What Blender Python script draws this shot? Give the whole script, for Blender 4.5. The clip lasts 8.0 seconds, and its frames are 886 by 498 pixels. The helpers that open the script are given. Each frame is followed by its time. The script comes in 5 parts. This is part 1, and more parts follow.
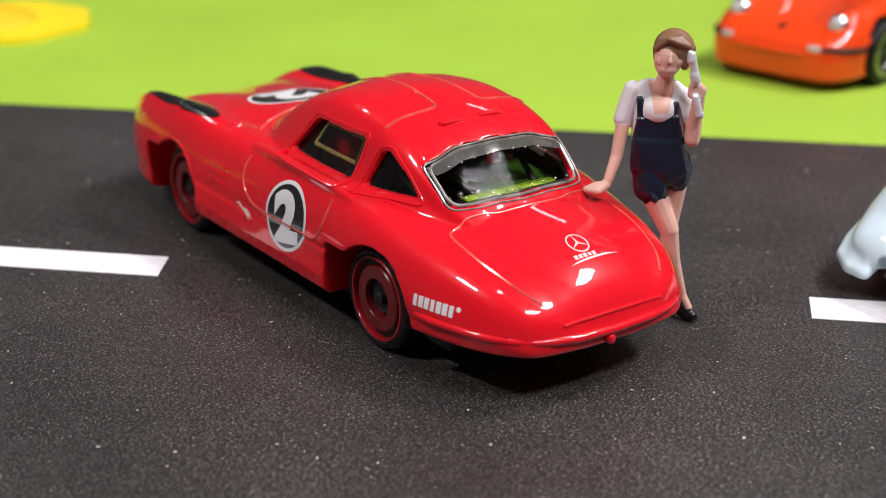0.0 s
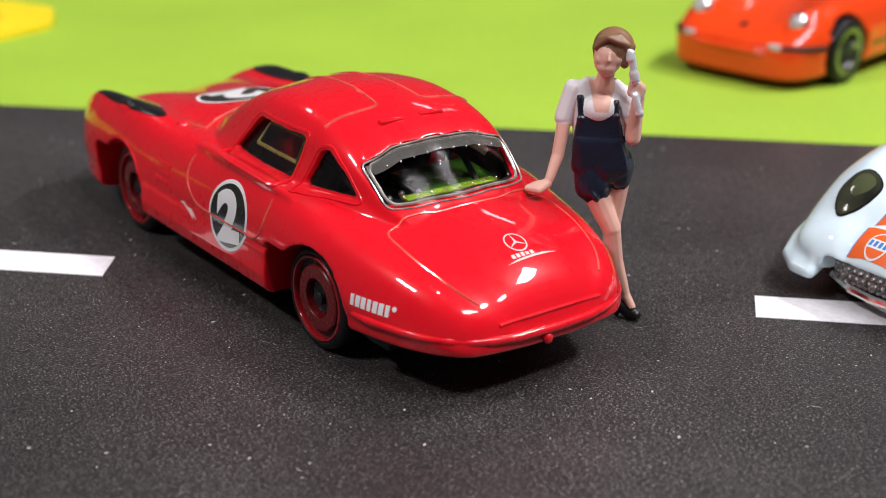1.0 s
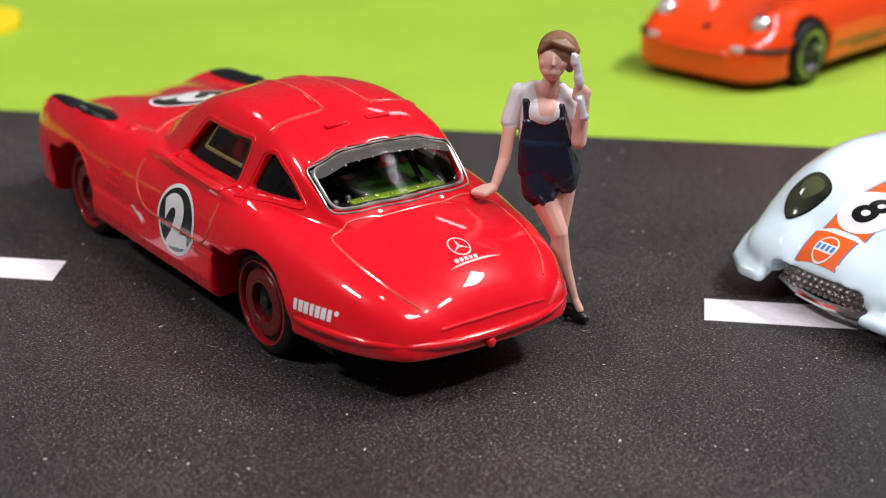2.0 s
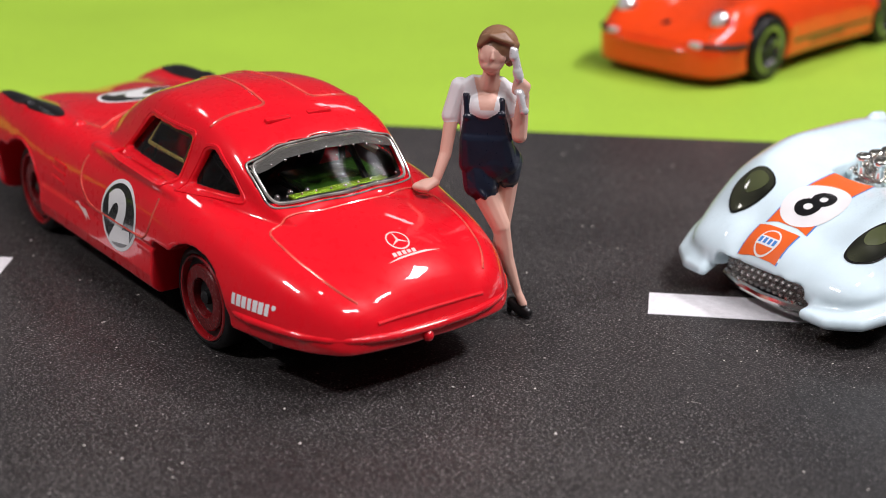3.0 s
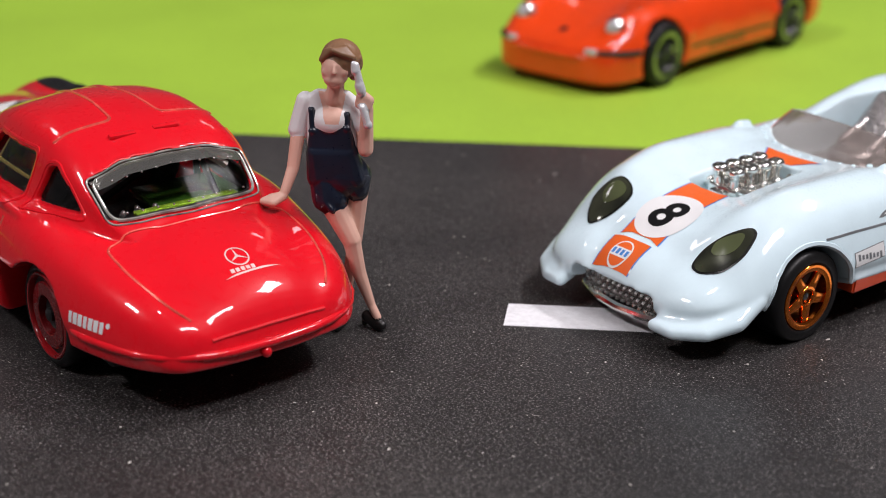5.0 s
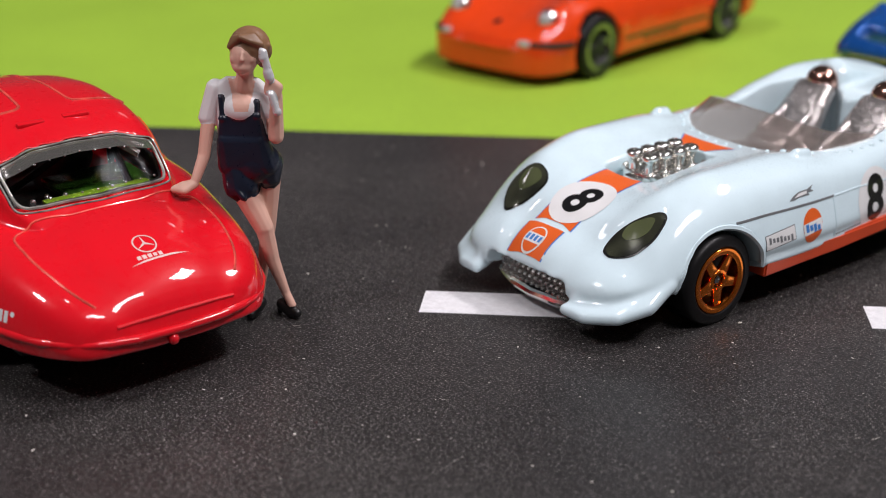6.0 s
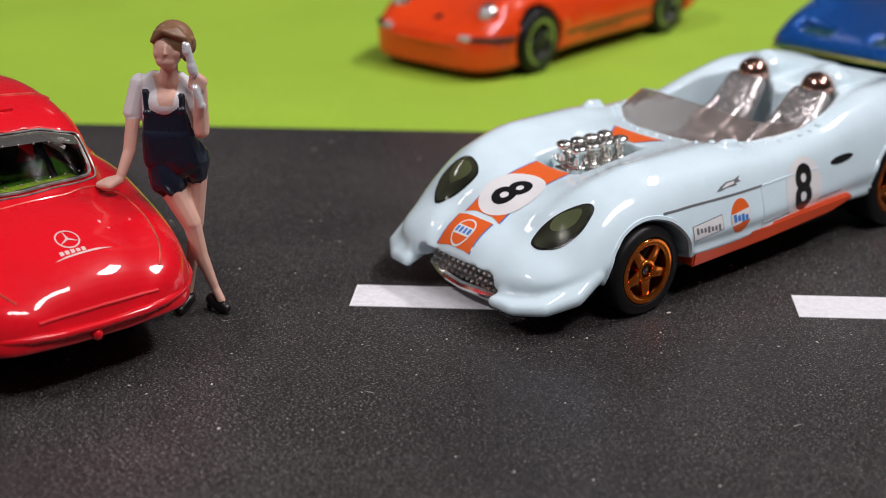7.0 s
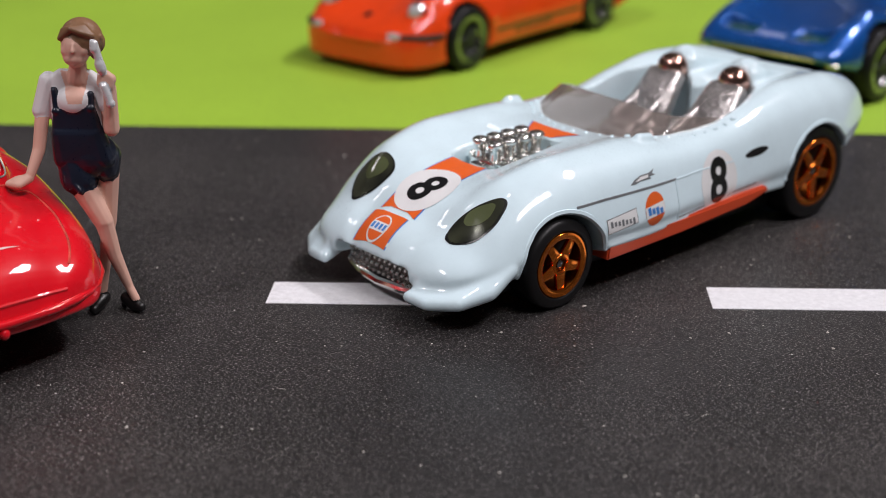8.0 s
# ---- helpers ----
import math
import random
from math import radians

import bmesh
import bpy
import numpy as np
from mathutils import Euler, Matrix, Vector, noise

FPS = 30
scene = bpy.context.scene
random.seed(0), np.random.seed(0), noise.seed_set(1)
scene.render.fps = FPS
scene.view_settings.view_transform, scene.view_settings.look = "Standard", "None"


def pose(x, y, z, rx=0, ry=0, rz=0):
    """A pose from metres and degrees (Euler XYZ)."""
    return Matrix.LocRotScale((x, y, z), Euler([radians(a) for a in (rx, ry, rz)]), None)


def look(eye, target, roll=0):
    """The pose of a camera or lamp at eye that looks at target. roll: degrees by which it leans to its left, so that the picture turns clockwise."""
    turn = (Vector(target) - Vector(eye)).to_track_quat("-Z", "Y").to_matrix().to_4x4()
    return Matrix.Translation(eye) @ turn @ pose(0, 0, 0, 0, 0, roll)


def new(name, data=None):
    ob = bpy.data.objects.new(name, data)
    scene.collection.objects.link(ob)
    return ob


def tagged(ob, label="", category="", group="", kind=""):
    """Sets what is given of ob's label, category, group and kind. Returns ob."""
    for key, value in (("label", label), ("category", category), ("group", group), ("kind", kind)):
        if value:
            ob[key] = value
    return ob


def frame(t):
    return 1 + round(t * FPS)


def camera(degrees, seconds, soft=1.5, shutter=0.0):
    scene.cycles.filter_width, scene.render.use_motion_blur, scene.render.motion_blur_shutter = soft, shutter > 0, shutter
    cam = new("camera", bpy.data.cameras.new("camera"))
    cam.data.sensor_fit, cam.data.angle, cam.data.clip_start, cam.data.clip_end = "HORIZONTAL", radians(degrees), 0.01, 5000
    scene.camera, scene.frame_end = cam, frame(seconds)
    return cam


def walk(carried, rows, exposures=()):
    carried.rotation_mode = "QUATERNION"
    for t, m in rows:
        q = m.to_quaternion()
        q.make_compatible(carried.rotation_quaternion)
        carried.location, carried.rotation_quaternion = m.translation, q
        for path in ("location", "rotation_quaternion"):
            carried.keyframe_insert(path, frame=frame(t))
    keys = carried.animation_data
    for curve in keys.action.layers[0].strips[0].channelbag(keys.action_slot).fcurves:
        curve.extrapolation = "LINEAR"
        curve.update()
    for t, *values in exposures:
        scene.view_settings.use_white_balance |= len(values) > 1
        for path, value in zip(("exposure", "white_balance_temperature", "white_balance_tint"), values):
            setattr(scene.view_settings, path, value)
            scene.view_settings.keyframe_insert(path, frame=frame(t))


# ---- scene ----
cam = camera(35.6, 8.0, soft=0.6)
# seconds, eye in metres, yaw, pitch, roll in degrees
PATH = [
    (0, 0.03311, -0.00229, 0.05214, 8.461, -21.188, 0.356),
    (0.5, 0.03537, -0.00188, 0.05178, 8.264, -21.231, 0.389),
    (1, 0.03732, -0.00127, 0.05204, 8.007, -21.226, 0.412),
    (1.5, 0.03898, -0.00080, 0.05245, 7.748, -21.199, 0.463),
    (3, 0.04488, -0.00034, 0.05200, 6.871, -21.232, 0.499),
    (3.5, 0.04637, 0.00020, 0.05265, 6.551, -21.233, 0.572),
    (4, 0.04880, 0.00104, 0.05303, 6.281, -21.193, 0.561),
    (4.2, 0.05046, 0.00122, 0.05336, 6.113, -21.223, 0.609),
    (5.3, 0.05689, 0.00146, 0.05282, 5.173, -21.201, 0.373),
    (5.5, 0.05784, 0.00149, 0.05251, 4.834, -21.163, 0.416),
    (6, 0.06056, 0.00114, 0.05207, 4.157, -21.171, 0.404),
    (6.5, 0.06199, 0.00105, 0.05160, 3.381, -21.203, 0.443),
    (7, 0.06377, 0.00112, 0.05163, 2.558, -21.221, 0.404),
    (7.5, 0.06552, 0.00127, 0.05186, 1.646, -21.193, 0.468),
    (8, 0.06760, 0.00092, 0.05131, 0.638, -21.189, 0.470),
]
walk(cam, [(t, pose(x, y, z, 90 + pitch, 0, yaw) @ pose(0, 0, 0, 0, 0, roll)) for t, x, y, z, yaw, pitch, roll in PATH],
     exposures=[(0, 0.11), (2, 0.04), (4, -0.12), (6, -0.35), (8, -0.48)])
# ---- end path ----
# ---- light ----
from mathutils.bvhtree import BVHTree
MM = 0.001
cam.data.dof.use_dof, cam.data.dof.focus_distance, cam.data.dof.aperture_fstop = True, 0.120, 34.0

world = bpy.data.worlds.new("room_air")
scene.world = world
world.use_nodes = True
world.node_tree.nodes["Background"].inputs[0].default_value = (0.9, 0.95, 1.0, 1)
world.node_tree.nodes["Background"].inputs[1].default_value = 0.035


def area_lamp(name, at, to, wide, deep, watts, colour=(1, 0.97, 0.92)):
    data = bpy.data.lights.new(name, "AREA")
    data.shape, data.size, data.size_y, data.energy, data.color = "RECTANGLE", wide, deep, watts, colour
    lamp = new(name, data)
    lamp.matrix_world = look(at, to)
    return lamp


area_lamp("ceiling_lamp", (0.41, -0.20, 0.76), (0.05, 0.12, 0), 0.42, 0.09, 5.6, (1.0, 0.942, 0.978))
area_lamp("ceiling_lamp", (-0.46, -0.20, 0.70), (0.03, 0.12, 0), 0.16, 0.07, 3.6, (1.0, 0.942, 0.978))
for x, y, z, wide, deep, watts in ((-0.62, 0.62, 0.70, 0.10, 0.06, 0.3), (0.12, 0.95, 0.62, 0.12, 0.03, 0.07), (0.60, 0.32, 0.86, 0.22, 0.10, 6.6), (-0.05, -0.10, 1.10, 0.06, 0.06, 0.8)):
    area_lamp("ceiling_spot", (x, y, z), (0.04, 0.12, 0), wide, deep, watts, (1.0, 0.942, 0.978))


# ---- materials ----
def material(name):
    m = bpy.data.materials.new(name)
    m.use_nodes = True
    return m, m.node_tree.nodes, m.node_tree.links, m.node_tree.nodes["Principled BSDF"]


def coords(nodes, links, scale, kind="Object"):
    c = nodes.new("ShaderNodeTexCoord")
    mp = nodes.new("ShaderNodeMapping")
    mp.inputs["Scale"].default_value = (scale, scale, scale)
    links.new(c.outputs[kind], mp.inputs["Vector"])
    return mp.outputs["Vector"]


def noise_tex(nodes, links, vec, scale, detail=3.0, rough=0.55):
    n = nodes.new("ShaderNodeTexNoise")
    n.inputs["Scale"].default_value, n.inputs["Detail"].default_value, n.inputs["Roughness"].default_value = scale, detail, rough
    links.new(vec, n.inputs["Vector"])
    return n.outputs["Fac"]


def ramp(nodes, links, fac, stops):
    r = nodes.new("ShaderNodeValToRGB")
    while len(r.color_ramp.elements) < len(stops):
        r.color_ramp.elements.new(0.5)
    for e, (p, c) in zip(r.color_ramp.elements, stops):
        e.position, e.color = p, (*c, 1) if len(c) == 3 else c
    links.new(fac, r.inputs["Fac"])
    return r.outputs["Color"]


def bump(nodes, links, fac, strength, distance, bsdf):
    b = nodes.new("ShaderNodeBump")
    b.inputs["Strength"].default_value, b.inputs["Distance"].default_value = strength, distance
    links.new(fac, b.inputs["Height"])
    links.new(b.outputs["Normal"], bsdf.inputs["Normal"])


def finish(name, colour, rough=0.4, metal=0.0, coat=0.0, vary=0.08, grain=1.5, relief=0.15, depth=0.00002, spec=0.5, dust=0.0):
    """Paint, plastic or metal: colour with a soft mottle, fine relief and uneven gloss; grain in marks per millimetre."""
    m, nodes, links, b = material(name)
    vec = coords(nodes, links, 1000.0)
    n1 = noise_tex(nodes, links, vec, 0.22 * grain, 2.0)
    n2 = noise_tex(nodes, links, vec, 2.4 * grain, 4.0)
    lo, hi = tuple(c * (1 - vary) for c in colour), tuple(min(1, c * (1 + vary)) for c in colour)
    col = ramp(nodes, links, n1, [(0.3, lo), (0.7, hi)])
    if dust:
        v = nodes.new("ShaderNodeTexNoise")
        v.inputs["Scale"].default_value, v.inputs["Detail"].default_value = 3.1, 1.0
        links.new(vec, v.inputs["Vector"])
        f = ramp(nodes, links, v.outputs["Fac"], [(0.735, (0, 0, 0)), (0.76, (dust, dust, dust))])
        mix = nodes.new("ShaderNodeMixRGB")
        mix.inputs["Color2"].default_value = (0.75, 0.7, 0.68, 1)
        links.new(f, mix.inputs["Fac"])
        links.new(col, mix.inputs["Color1"])
        col = mix.outputs["Color"]
    links.new(col, b.inputs["Base Color"])
    rr = ramp(nodes, links, n2, [(0.25, (rough * 0.75,) * 3), (0.8, (min(1, rough * 1.3),) * 3)])
    links.new(rr, b.inputs["Roughness"])
    b.inputs["Metallic"].default_value = metal
    b.inputs["Specular IOR Level"].default_value = spec
    b.inputs["Coat Weight"].default_value, b.inputs["Coat Roughness"].default_value = coat, 0.025
    if relief:
        bump(nodes, links, n2, relief, depth, b)
    return m


def clear_plastic(name, colour, rough=0.08):
    m, nodes, links, b = material(name)
    b.inputs["Base Color"].default_value = (*colour, 1)
    b.inputs["Transmission Weight"].default_value, b.inputs["IOR"].default_value = 1.0, 1.45
    vec = coords(nodes, links, 1000.0)
    n = noise_tex(nodes, links, vec, 1.5, 3.0)
    links.new(ramp(nodes, links, n, [(0.3, (rough * 0.5,) * 3), (0.8, (rough * 1.6,) * 3)]), b.inputs["Roughness"])
    return m


RED_PAINT = finish("red_enamel", (0.74, 0.007, 0.017), 0.30, coat=1.0, vary=0.05, grain=0.4, relief=0.05, spec=0.1)
# Seam red, lightened to put the glint of raised edges into the colour.
GLINT_RED = finish("seam_glint_red", (0.78, 0.10, 0.075), 0.25, metal=0.15, coat=0.8, vary=0.25, grain=3.0)
SKY_PAINT = finish("pale_blue_enamel", (0.69, 0.85, 0.91), 0.30, coat=1.0, vary=0.03, relief=0.03, spec=0.1)
ORANGE_PAINT = finish("orange_enamel", (0.80, 0.058, 0.007), 0.30, coat=1.0, vary=0.05, relief=0.03, spec=0.1)
COBALT_PAINT = finish("metallic_blue_enamel", (0.006, 0.10, 0.42), 0.25, metal=0.45, coat=1.0, vary=0.1, relief=0.06)
ORANGE_PLASTIC = finish("orange_red_plastic", (0.62, 0.07, 0.02), 0.35, vary=0.05)
BLACK_PLASTIC = finish("black_plastic", (0.012, 0.012, 0.013), 0.4, vary=0.2)
BLACK_PRINT = finish("black_print", (0.008, 0.008, 0.009), 0.25, coat=0.5, vary=0.15)
TYRE = finish("tyre_plastic", (0.010, 0.0095, 0.010), 0.42, vary=0.2, relief=0.2, spec=0.25)
WHITE_PRINT = finish("white_print", (0.78, 0.78, 0.78), 0.35, vary=0.04)
ORANGE_PRINT = finish("orange_print", (0.80, 0.13, 0.02), 0.35, vary=0.05)
BLUE_PRINT = finish("blue_print", (0.05, 0.22, 0.60), 0.35, vary=0.05)
GREY_PRINT = finish("grey_print", (0.16, 0.17, 0.18), 0.4, vary=0.15)
PALE_PRINT = finish("pale_pink_print", (0.74, 0.55, 0.52), 0.4, vary=0.1)
CHROME = finish("chrome", (0.90, 0.88, 0.84), 0.16, metal=1.0, vary=0.06, relief=0.1)
DARK_CHROME = finish("dark_chrome", (0.34, 0.34, 0.33), 0.2, metal=1.0, vary=0.1)
SILVER_PLASTIC = finish("silver_plastic", (0.52, 0.49, 0.48), 0.24, metal=0.8, vary=0.3, grain=0.6, relief=0.6, depth=0.00025)
COPPER_CHROME = finish("orange_chrome", (0.95, 0.25, 0.035), 0.15, metal=1.0, vary=0.1, relief=0.1)
WINE_PLASTIC = finish("dark_red_wheel_plastic", (0.16, 0.008, 0.010), 0.25, coat=0.5, vary=0.1)
RED_CHROME = finish("red_rim_plastic", (0.32, 0.010, 0.014), 0.22, coat=0.6, vary=0.1)
GOLD_PRINT = finish("gold_print", (0.55, 0.45, 0.15), 0.3, metal=0.6, vary=0.1)
CLEAR = clear_plastic("clear_plastic", (0.93, 0.94, 0.93))
CLEAR.node_tree.nodes["Principled BSDF"].inputs["IOR"].default_value = 1.08
CLEAR.node_tree.nodes["Principled BSDF"].inputs["Specular IOR Level"].default_value = 0.15
SMOKED = clear_plastic("smoked_clear_plastic", (0.50, 0.48, 0.46), 0.16)
CLEAR_RIM = finish("greyish_clear_rim", (0.30, 0.295, 0.27), 0.2, metal=0.2, vary=0.5, grain=3.0, coat=0.5)
SCREEN_PLASTIC = clear_plastic("hazy_screen_plastic", (0.60, 0.57, 0.54), 0.07)
SCREEN_PLASTIC.node_tree.nodes["Principled BSDF"].inputs["Transmission Weight"].default_value = 0.9
SCREEN_PLASTIC.node_tree.nodes["Principled BSDF"].inputs["Base Color"].default_value = (0.56, 0.50, 0.47, 1)
HAZY_CLEAR = clear_plastic("hazy_clear_plastic", (0.40, 0.39, 0.36), 0.12)
HAZY_CLEAR.node_tree.nodes["Principled BSDF"].inputs["Transmission Weight"].default_value = 0.82
# Greens that stand in for grass reflected and refracted in the rear window.
GRASS_IMAGE = finish("grass_image_green", (0.032, 0.095, 0.011), 0.18, vary=0.2)
LIME_REFRACTION = finish("lime_refraction", (0.15, 0.25, 0.02), 0.25, vary=0.1)
SKIN = finish("painted_skin", (0.74, 0.44, 0.345), 0.5, vary=0.08, relief=0.3)
HAIR = finish("painted_hair", (0.23, 0.12, 0.062), 0.45, vary=0.2, relief=0.6)
SHIRT = finish("painted_white", (0.76, 0.75, 0.76), 0.55, vary=0.04, relief=0.3)
NAVY = finish("painted_navy", (0.008, 0.012, 0.026), 0.33, vary=0.25, relief=0.4)
SHOE = finish("painted_black", (0.010, 0.009, 0.009), 0.35, vary=0.2)
STEEL_PAINT = finish("painted_silver", (0.80, 0.80, 0.82), 0.32, metal=0.35, vary=0.12)
YELLOW_CARD = finish("yellow_card", (0.86, 0.68, 0.01), 0.55, vary=0.05, grain=0.6)
AMBER_CARD = finish("amber_card", (0.82, 0.50, 0.01), 0.55, vary=0.05, grain=0.6)


def road_material():
    m, nodes, links, b = material("black_road_card")
    vec = coords(nodes, links, 1000.0)
    fibres = []
    for turn, seed in ((0.12, 0.0), (-0.35, 37.0)):
        stretch = nodes.new("ShaderNodeMapping")
        stretch.inputs["Rotation"].default_value = (0, 0, turn)
        stretch.inputs["Location"].default_value = (seed, seed, 0)
        stretch.inputs["Scale"].default_value = (0.5, 1.2, 1.0)
        links.new(vec, stretch.inputs["Vector"])
        fibres.append(noise_tex(nodes, links, stretch.outputs["Vector"], 7.6, 3.0, 0.7))
    top = nodes.new("ShaderNodeMath")
    top.operation = "MAXIMUM"
    links.new(fibres[0], top.inputs[0])
    links.new(fibres[1], top.inputs[1])
    fine = top.outputs["Value"]
    mid = noise_tex(nodes, links, vec, 1.1, 3.0)
    big = noise_tex(nodes, links, vec, 0.035, 4.0)
    base = ramp(nodes, links, fine, [(0.47, (0.0092, 0.0085, 0.0083)), (0.595, (0.0265, 0.0248, 0.0242)), (0.675, (0.40, 0.38, 0.365))])
    haze = ramp(nodes, links, big, [(0.32, (0.74, 0.74, 0.76)), (0.7, (1.36, 1.34, 1.34))])
    mul = nodes.new("ShaderNodeMixRGB")
    mul.blend_type = "MULTIPLY"
    mul.inputs["Fac"].default_value = 1.0
    links.new(base, mul.inputs["Color1"])
    links.new(haze, mul.inputs["Color2"])
    cells = nodes.new("ShaderNodeTexVoronoi")
    cells.inputs["Scale"].default_value = 2.0
    links.new(vec, cells.inputs["Vector"])
    dot = ramp(nodes, links, cells.outputs["Distance"], [(0.10, (1, 1, 1)), (0.17, (0, 0, 0))])
    pick = nodes.new("ShaderNodeSeparateColor")
    links.new(cells.outputs["Color"], pick.inputs["Color"])
    some = ramp(nodes, links, pick.outputs["Red"], [(0.45, (0, 0, 0)), (1.0, (0.75, 0.75, 0.75))])
    both = nodes.new("ShaderNodeMixRGB")
    both.blend_type = "MULTIPLY"
    both.inputs["Fac"].default_value = 1.0
    links.new(dot, both.inputs["Color1"])
    links.new(some, both.inputs["Color2"])
    fleck = nodes.new("ShaderNodeMixRGB")
    fleck.inputs["Color2"].default_value = (0.50, 0.48, 0.46, 1)
    links.new(both.outputs["Color"], fleck.inputs["Fac"])
    links.new(mul.outputs["Color"], fleck.inputs["Color1"])
    links.new(fleck.outputs["Color"], b.inputs["Base Color"])
    links.new(ramp(nodes, links, mid, [(0.3, (0.34,) * 3), (0.75, (0.52,) * 3)]), b.inputs["Roughness"])
    b.inputs["Specular IOR Level"].default_value = 0.45
    bump(nodes, links, fine, 0.2, 0.00005, b)
    return m


def card_material(name, colour, vary):
    m, nodes, links, b = material(name)
    vec = coords(nodes, links, 1000.0)
    n1 = noise_tex(nodes, links, vec, 0.03, 4.0)
    n2 = noise_tex(nodes, links, vec, 1.6, 4.0, 0.65)
    lo, hi = tuple(c * (1 - vary) for c in colour), tuple(c * (1 + vary) for c in colour)
    c1 = ramp(nodes, links, n1, [(0.3, lo), (0.7, hi)])
    c2 = ramp(nodes, links, n2, [(0.3, (0.90,) * 3), (0.7, (1.07,) * 3)])
    mul = nodes.new("ShaderNodeMixRGB")
    mul.blend_type = "MULTIPLY"
    mul.inputs["Fac"].default_value = 1.0
    links.new(c1, mul.inputs["Color1"])
    links.new(c2, mul.inputs["Color2"])
    links.new(mul.outputs["Color"], b.inputs["Base Color"])
    b.inputs["Roughness"].default_value = 0.62
    bump(nodes, links, n2, 0.25, 0.00005, b)
    return m


ROAD = road_material()
GREEN = card_material("lime_green_card", (0.33, 0.53, 0.040), 0.06)
LINE_WHITE = card_material("white_line_card", (0.78, 0.78, 0.80), 0.03)
WALL = card_material("pale_wall_paint", (0.66, 0.65, 0.66), 0.03)
TABLE = card_material("dark_table_top", (0.07, 0.06, 0.055), 0.1)
CEILING = card_material("ceiling_paint", (0.78, 0.78, 0.78), 0.03)


# ---- mesh helpers, all in millimetres ----
def empty_thing(name, x, y, heading, label, category, group=""):
    ob = new(name)
    ob.empty_display_size = 0.01
    ob.matrix_world = pose(x * MM, y * MM, 0.0, 0, 0, heading)
    return tagged(ob, label, category, group)


def to_object(name, bm, mats, parent=None, label="", smooth=40.0):
    me = bpy.data.meshes.new(name)
    bm.to_mesh(me)
    bm.free()
    return mesh_object(name, me, mats, parent, label, smooth)


def mesh_object(name, me, mats, parent=None, label="", smooth=40.0):
    me.transform(Matrix.Scale(MM, 4))
    for m in mats if isinstance(mats, (list, tuple)) else [mats]:
        me.materials.append(m)
    me.shade_smooth()
    me.set_sharp_from_angle(angle=radians(smooth))
    ob = new(name, me)
    if parent is not None:
        ob.parent = parent
    if label:
        ob["label"] = label
    return ob


def part(name, bm, mat, parent, label="", smooth=40.0):
    return to_object(name, bm, mat, parent, label, smooth)


def join(*bms):
    out = bmesh.new()
    for b in bms:
        me = bpy.data.meshes.new("tmp")
        b.to_mesh(me)
        b.free()
        out.from_mesh(me)
        bpy.data.meshes.remove(me)
    return out


def moved(bm, m):
    bm.transform(m)
    return bm


def box(x0, x1, y0, y1, z0, z1, bevel=0.0, seg=2):
    bm = bmesh.new()
    bmesh.ops.create_cube(bm, size=1.0)
    bm.transform(Matrix.Translation(((x0 + x1) / 2, (y0 + y1) / 2, (z0 + z1) / 2)) @ Matrix.Diagonal((x1 - x0, y1 - y0, z1 - z0, 1)))
    if bevel:
        bmesh.ops.bevel(bm, geom=bm.edges[:], offset=bevel, segments=seg, profile=0.5, affect="EDGES")
    return bm


def ball(x, y, z, rx, ry=None, rz=None, sub=3, turn=None):
    bm = bmesh.new()
    bmesh.ops.create_icosphere(bm, subdivisions=sub, radius=1.0)
    m = Matrix.Diagonal((rx, ry or rx, rz or rx, 1))
    bm.transform(Matrix.Translation((x, y, z)) @ (turn.to_4x4() if turn else Matrix.Identity(4)) @ m)
    return bm


def capsule(a, b, ra, rb, n=2):
    bm = bmesh.new()
    for p, r in ((a, ra), (b, rb)):
        bmesh.ops.create_icosphere(bm, subdivisions=n, radius=r, matrix=Matrix.Translation(p))
    res = bmesh.ops.convex_hull(bm, input=bm.verts[:])
    bmesh.ops.delete(bm, geom=list({g for g in res["geom_interior"] if isinstance(g, bmesh.types.BMVert)}), context="VERTS")
    return bm


def hull(balls):
    bm = bmesh.new()
    for x, y, z, r in balls:
        bmesh.ops.create_icosphere(bm, subdivisions=2, radius=r, matrix=Matrix.Translation((x, y, z)))
    res = bmesh.ops.convex_hull(bm, input=bm.verts[:])
    bmesh.ops.delete(bm, geom=list({g for g in res["geom_interior"] if isinstance(g, bmesh.types.BMVert)}), context="VERTS")
    return bm


def lathe(profile, seg=48, axis="Y"):
    """Turns (radius, height) round an axis."""
    bm = bmesh.new()
    rings = []
    for r, h in profile:
        ring = []
        for i in range(seg):
            a = 2 * math.pi * i / seg
            p = (r * math.cos(a), h, r * math.sin(a)) if axis == "Y" else (r * math.cos(a), r * math.sin(a), h)
            ring.append(bm.verts.new(p))
        rings.append(ring)
    for a, b in zip(rings, rings[1:]):
        for i in range(seg):
            j = (i + 1) % seg
            bm.faces.new((a[i], a[j], b[j], b[i]))
    bmesh.ops.recalc_face_normals(bm, faces=bm.faces[:])
    return bm


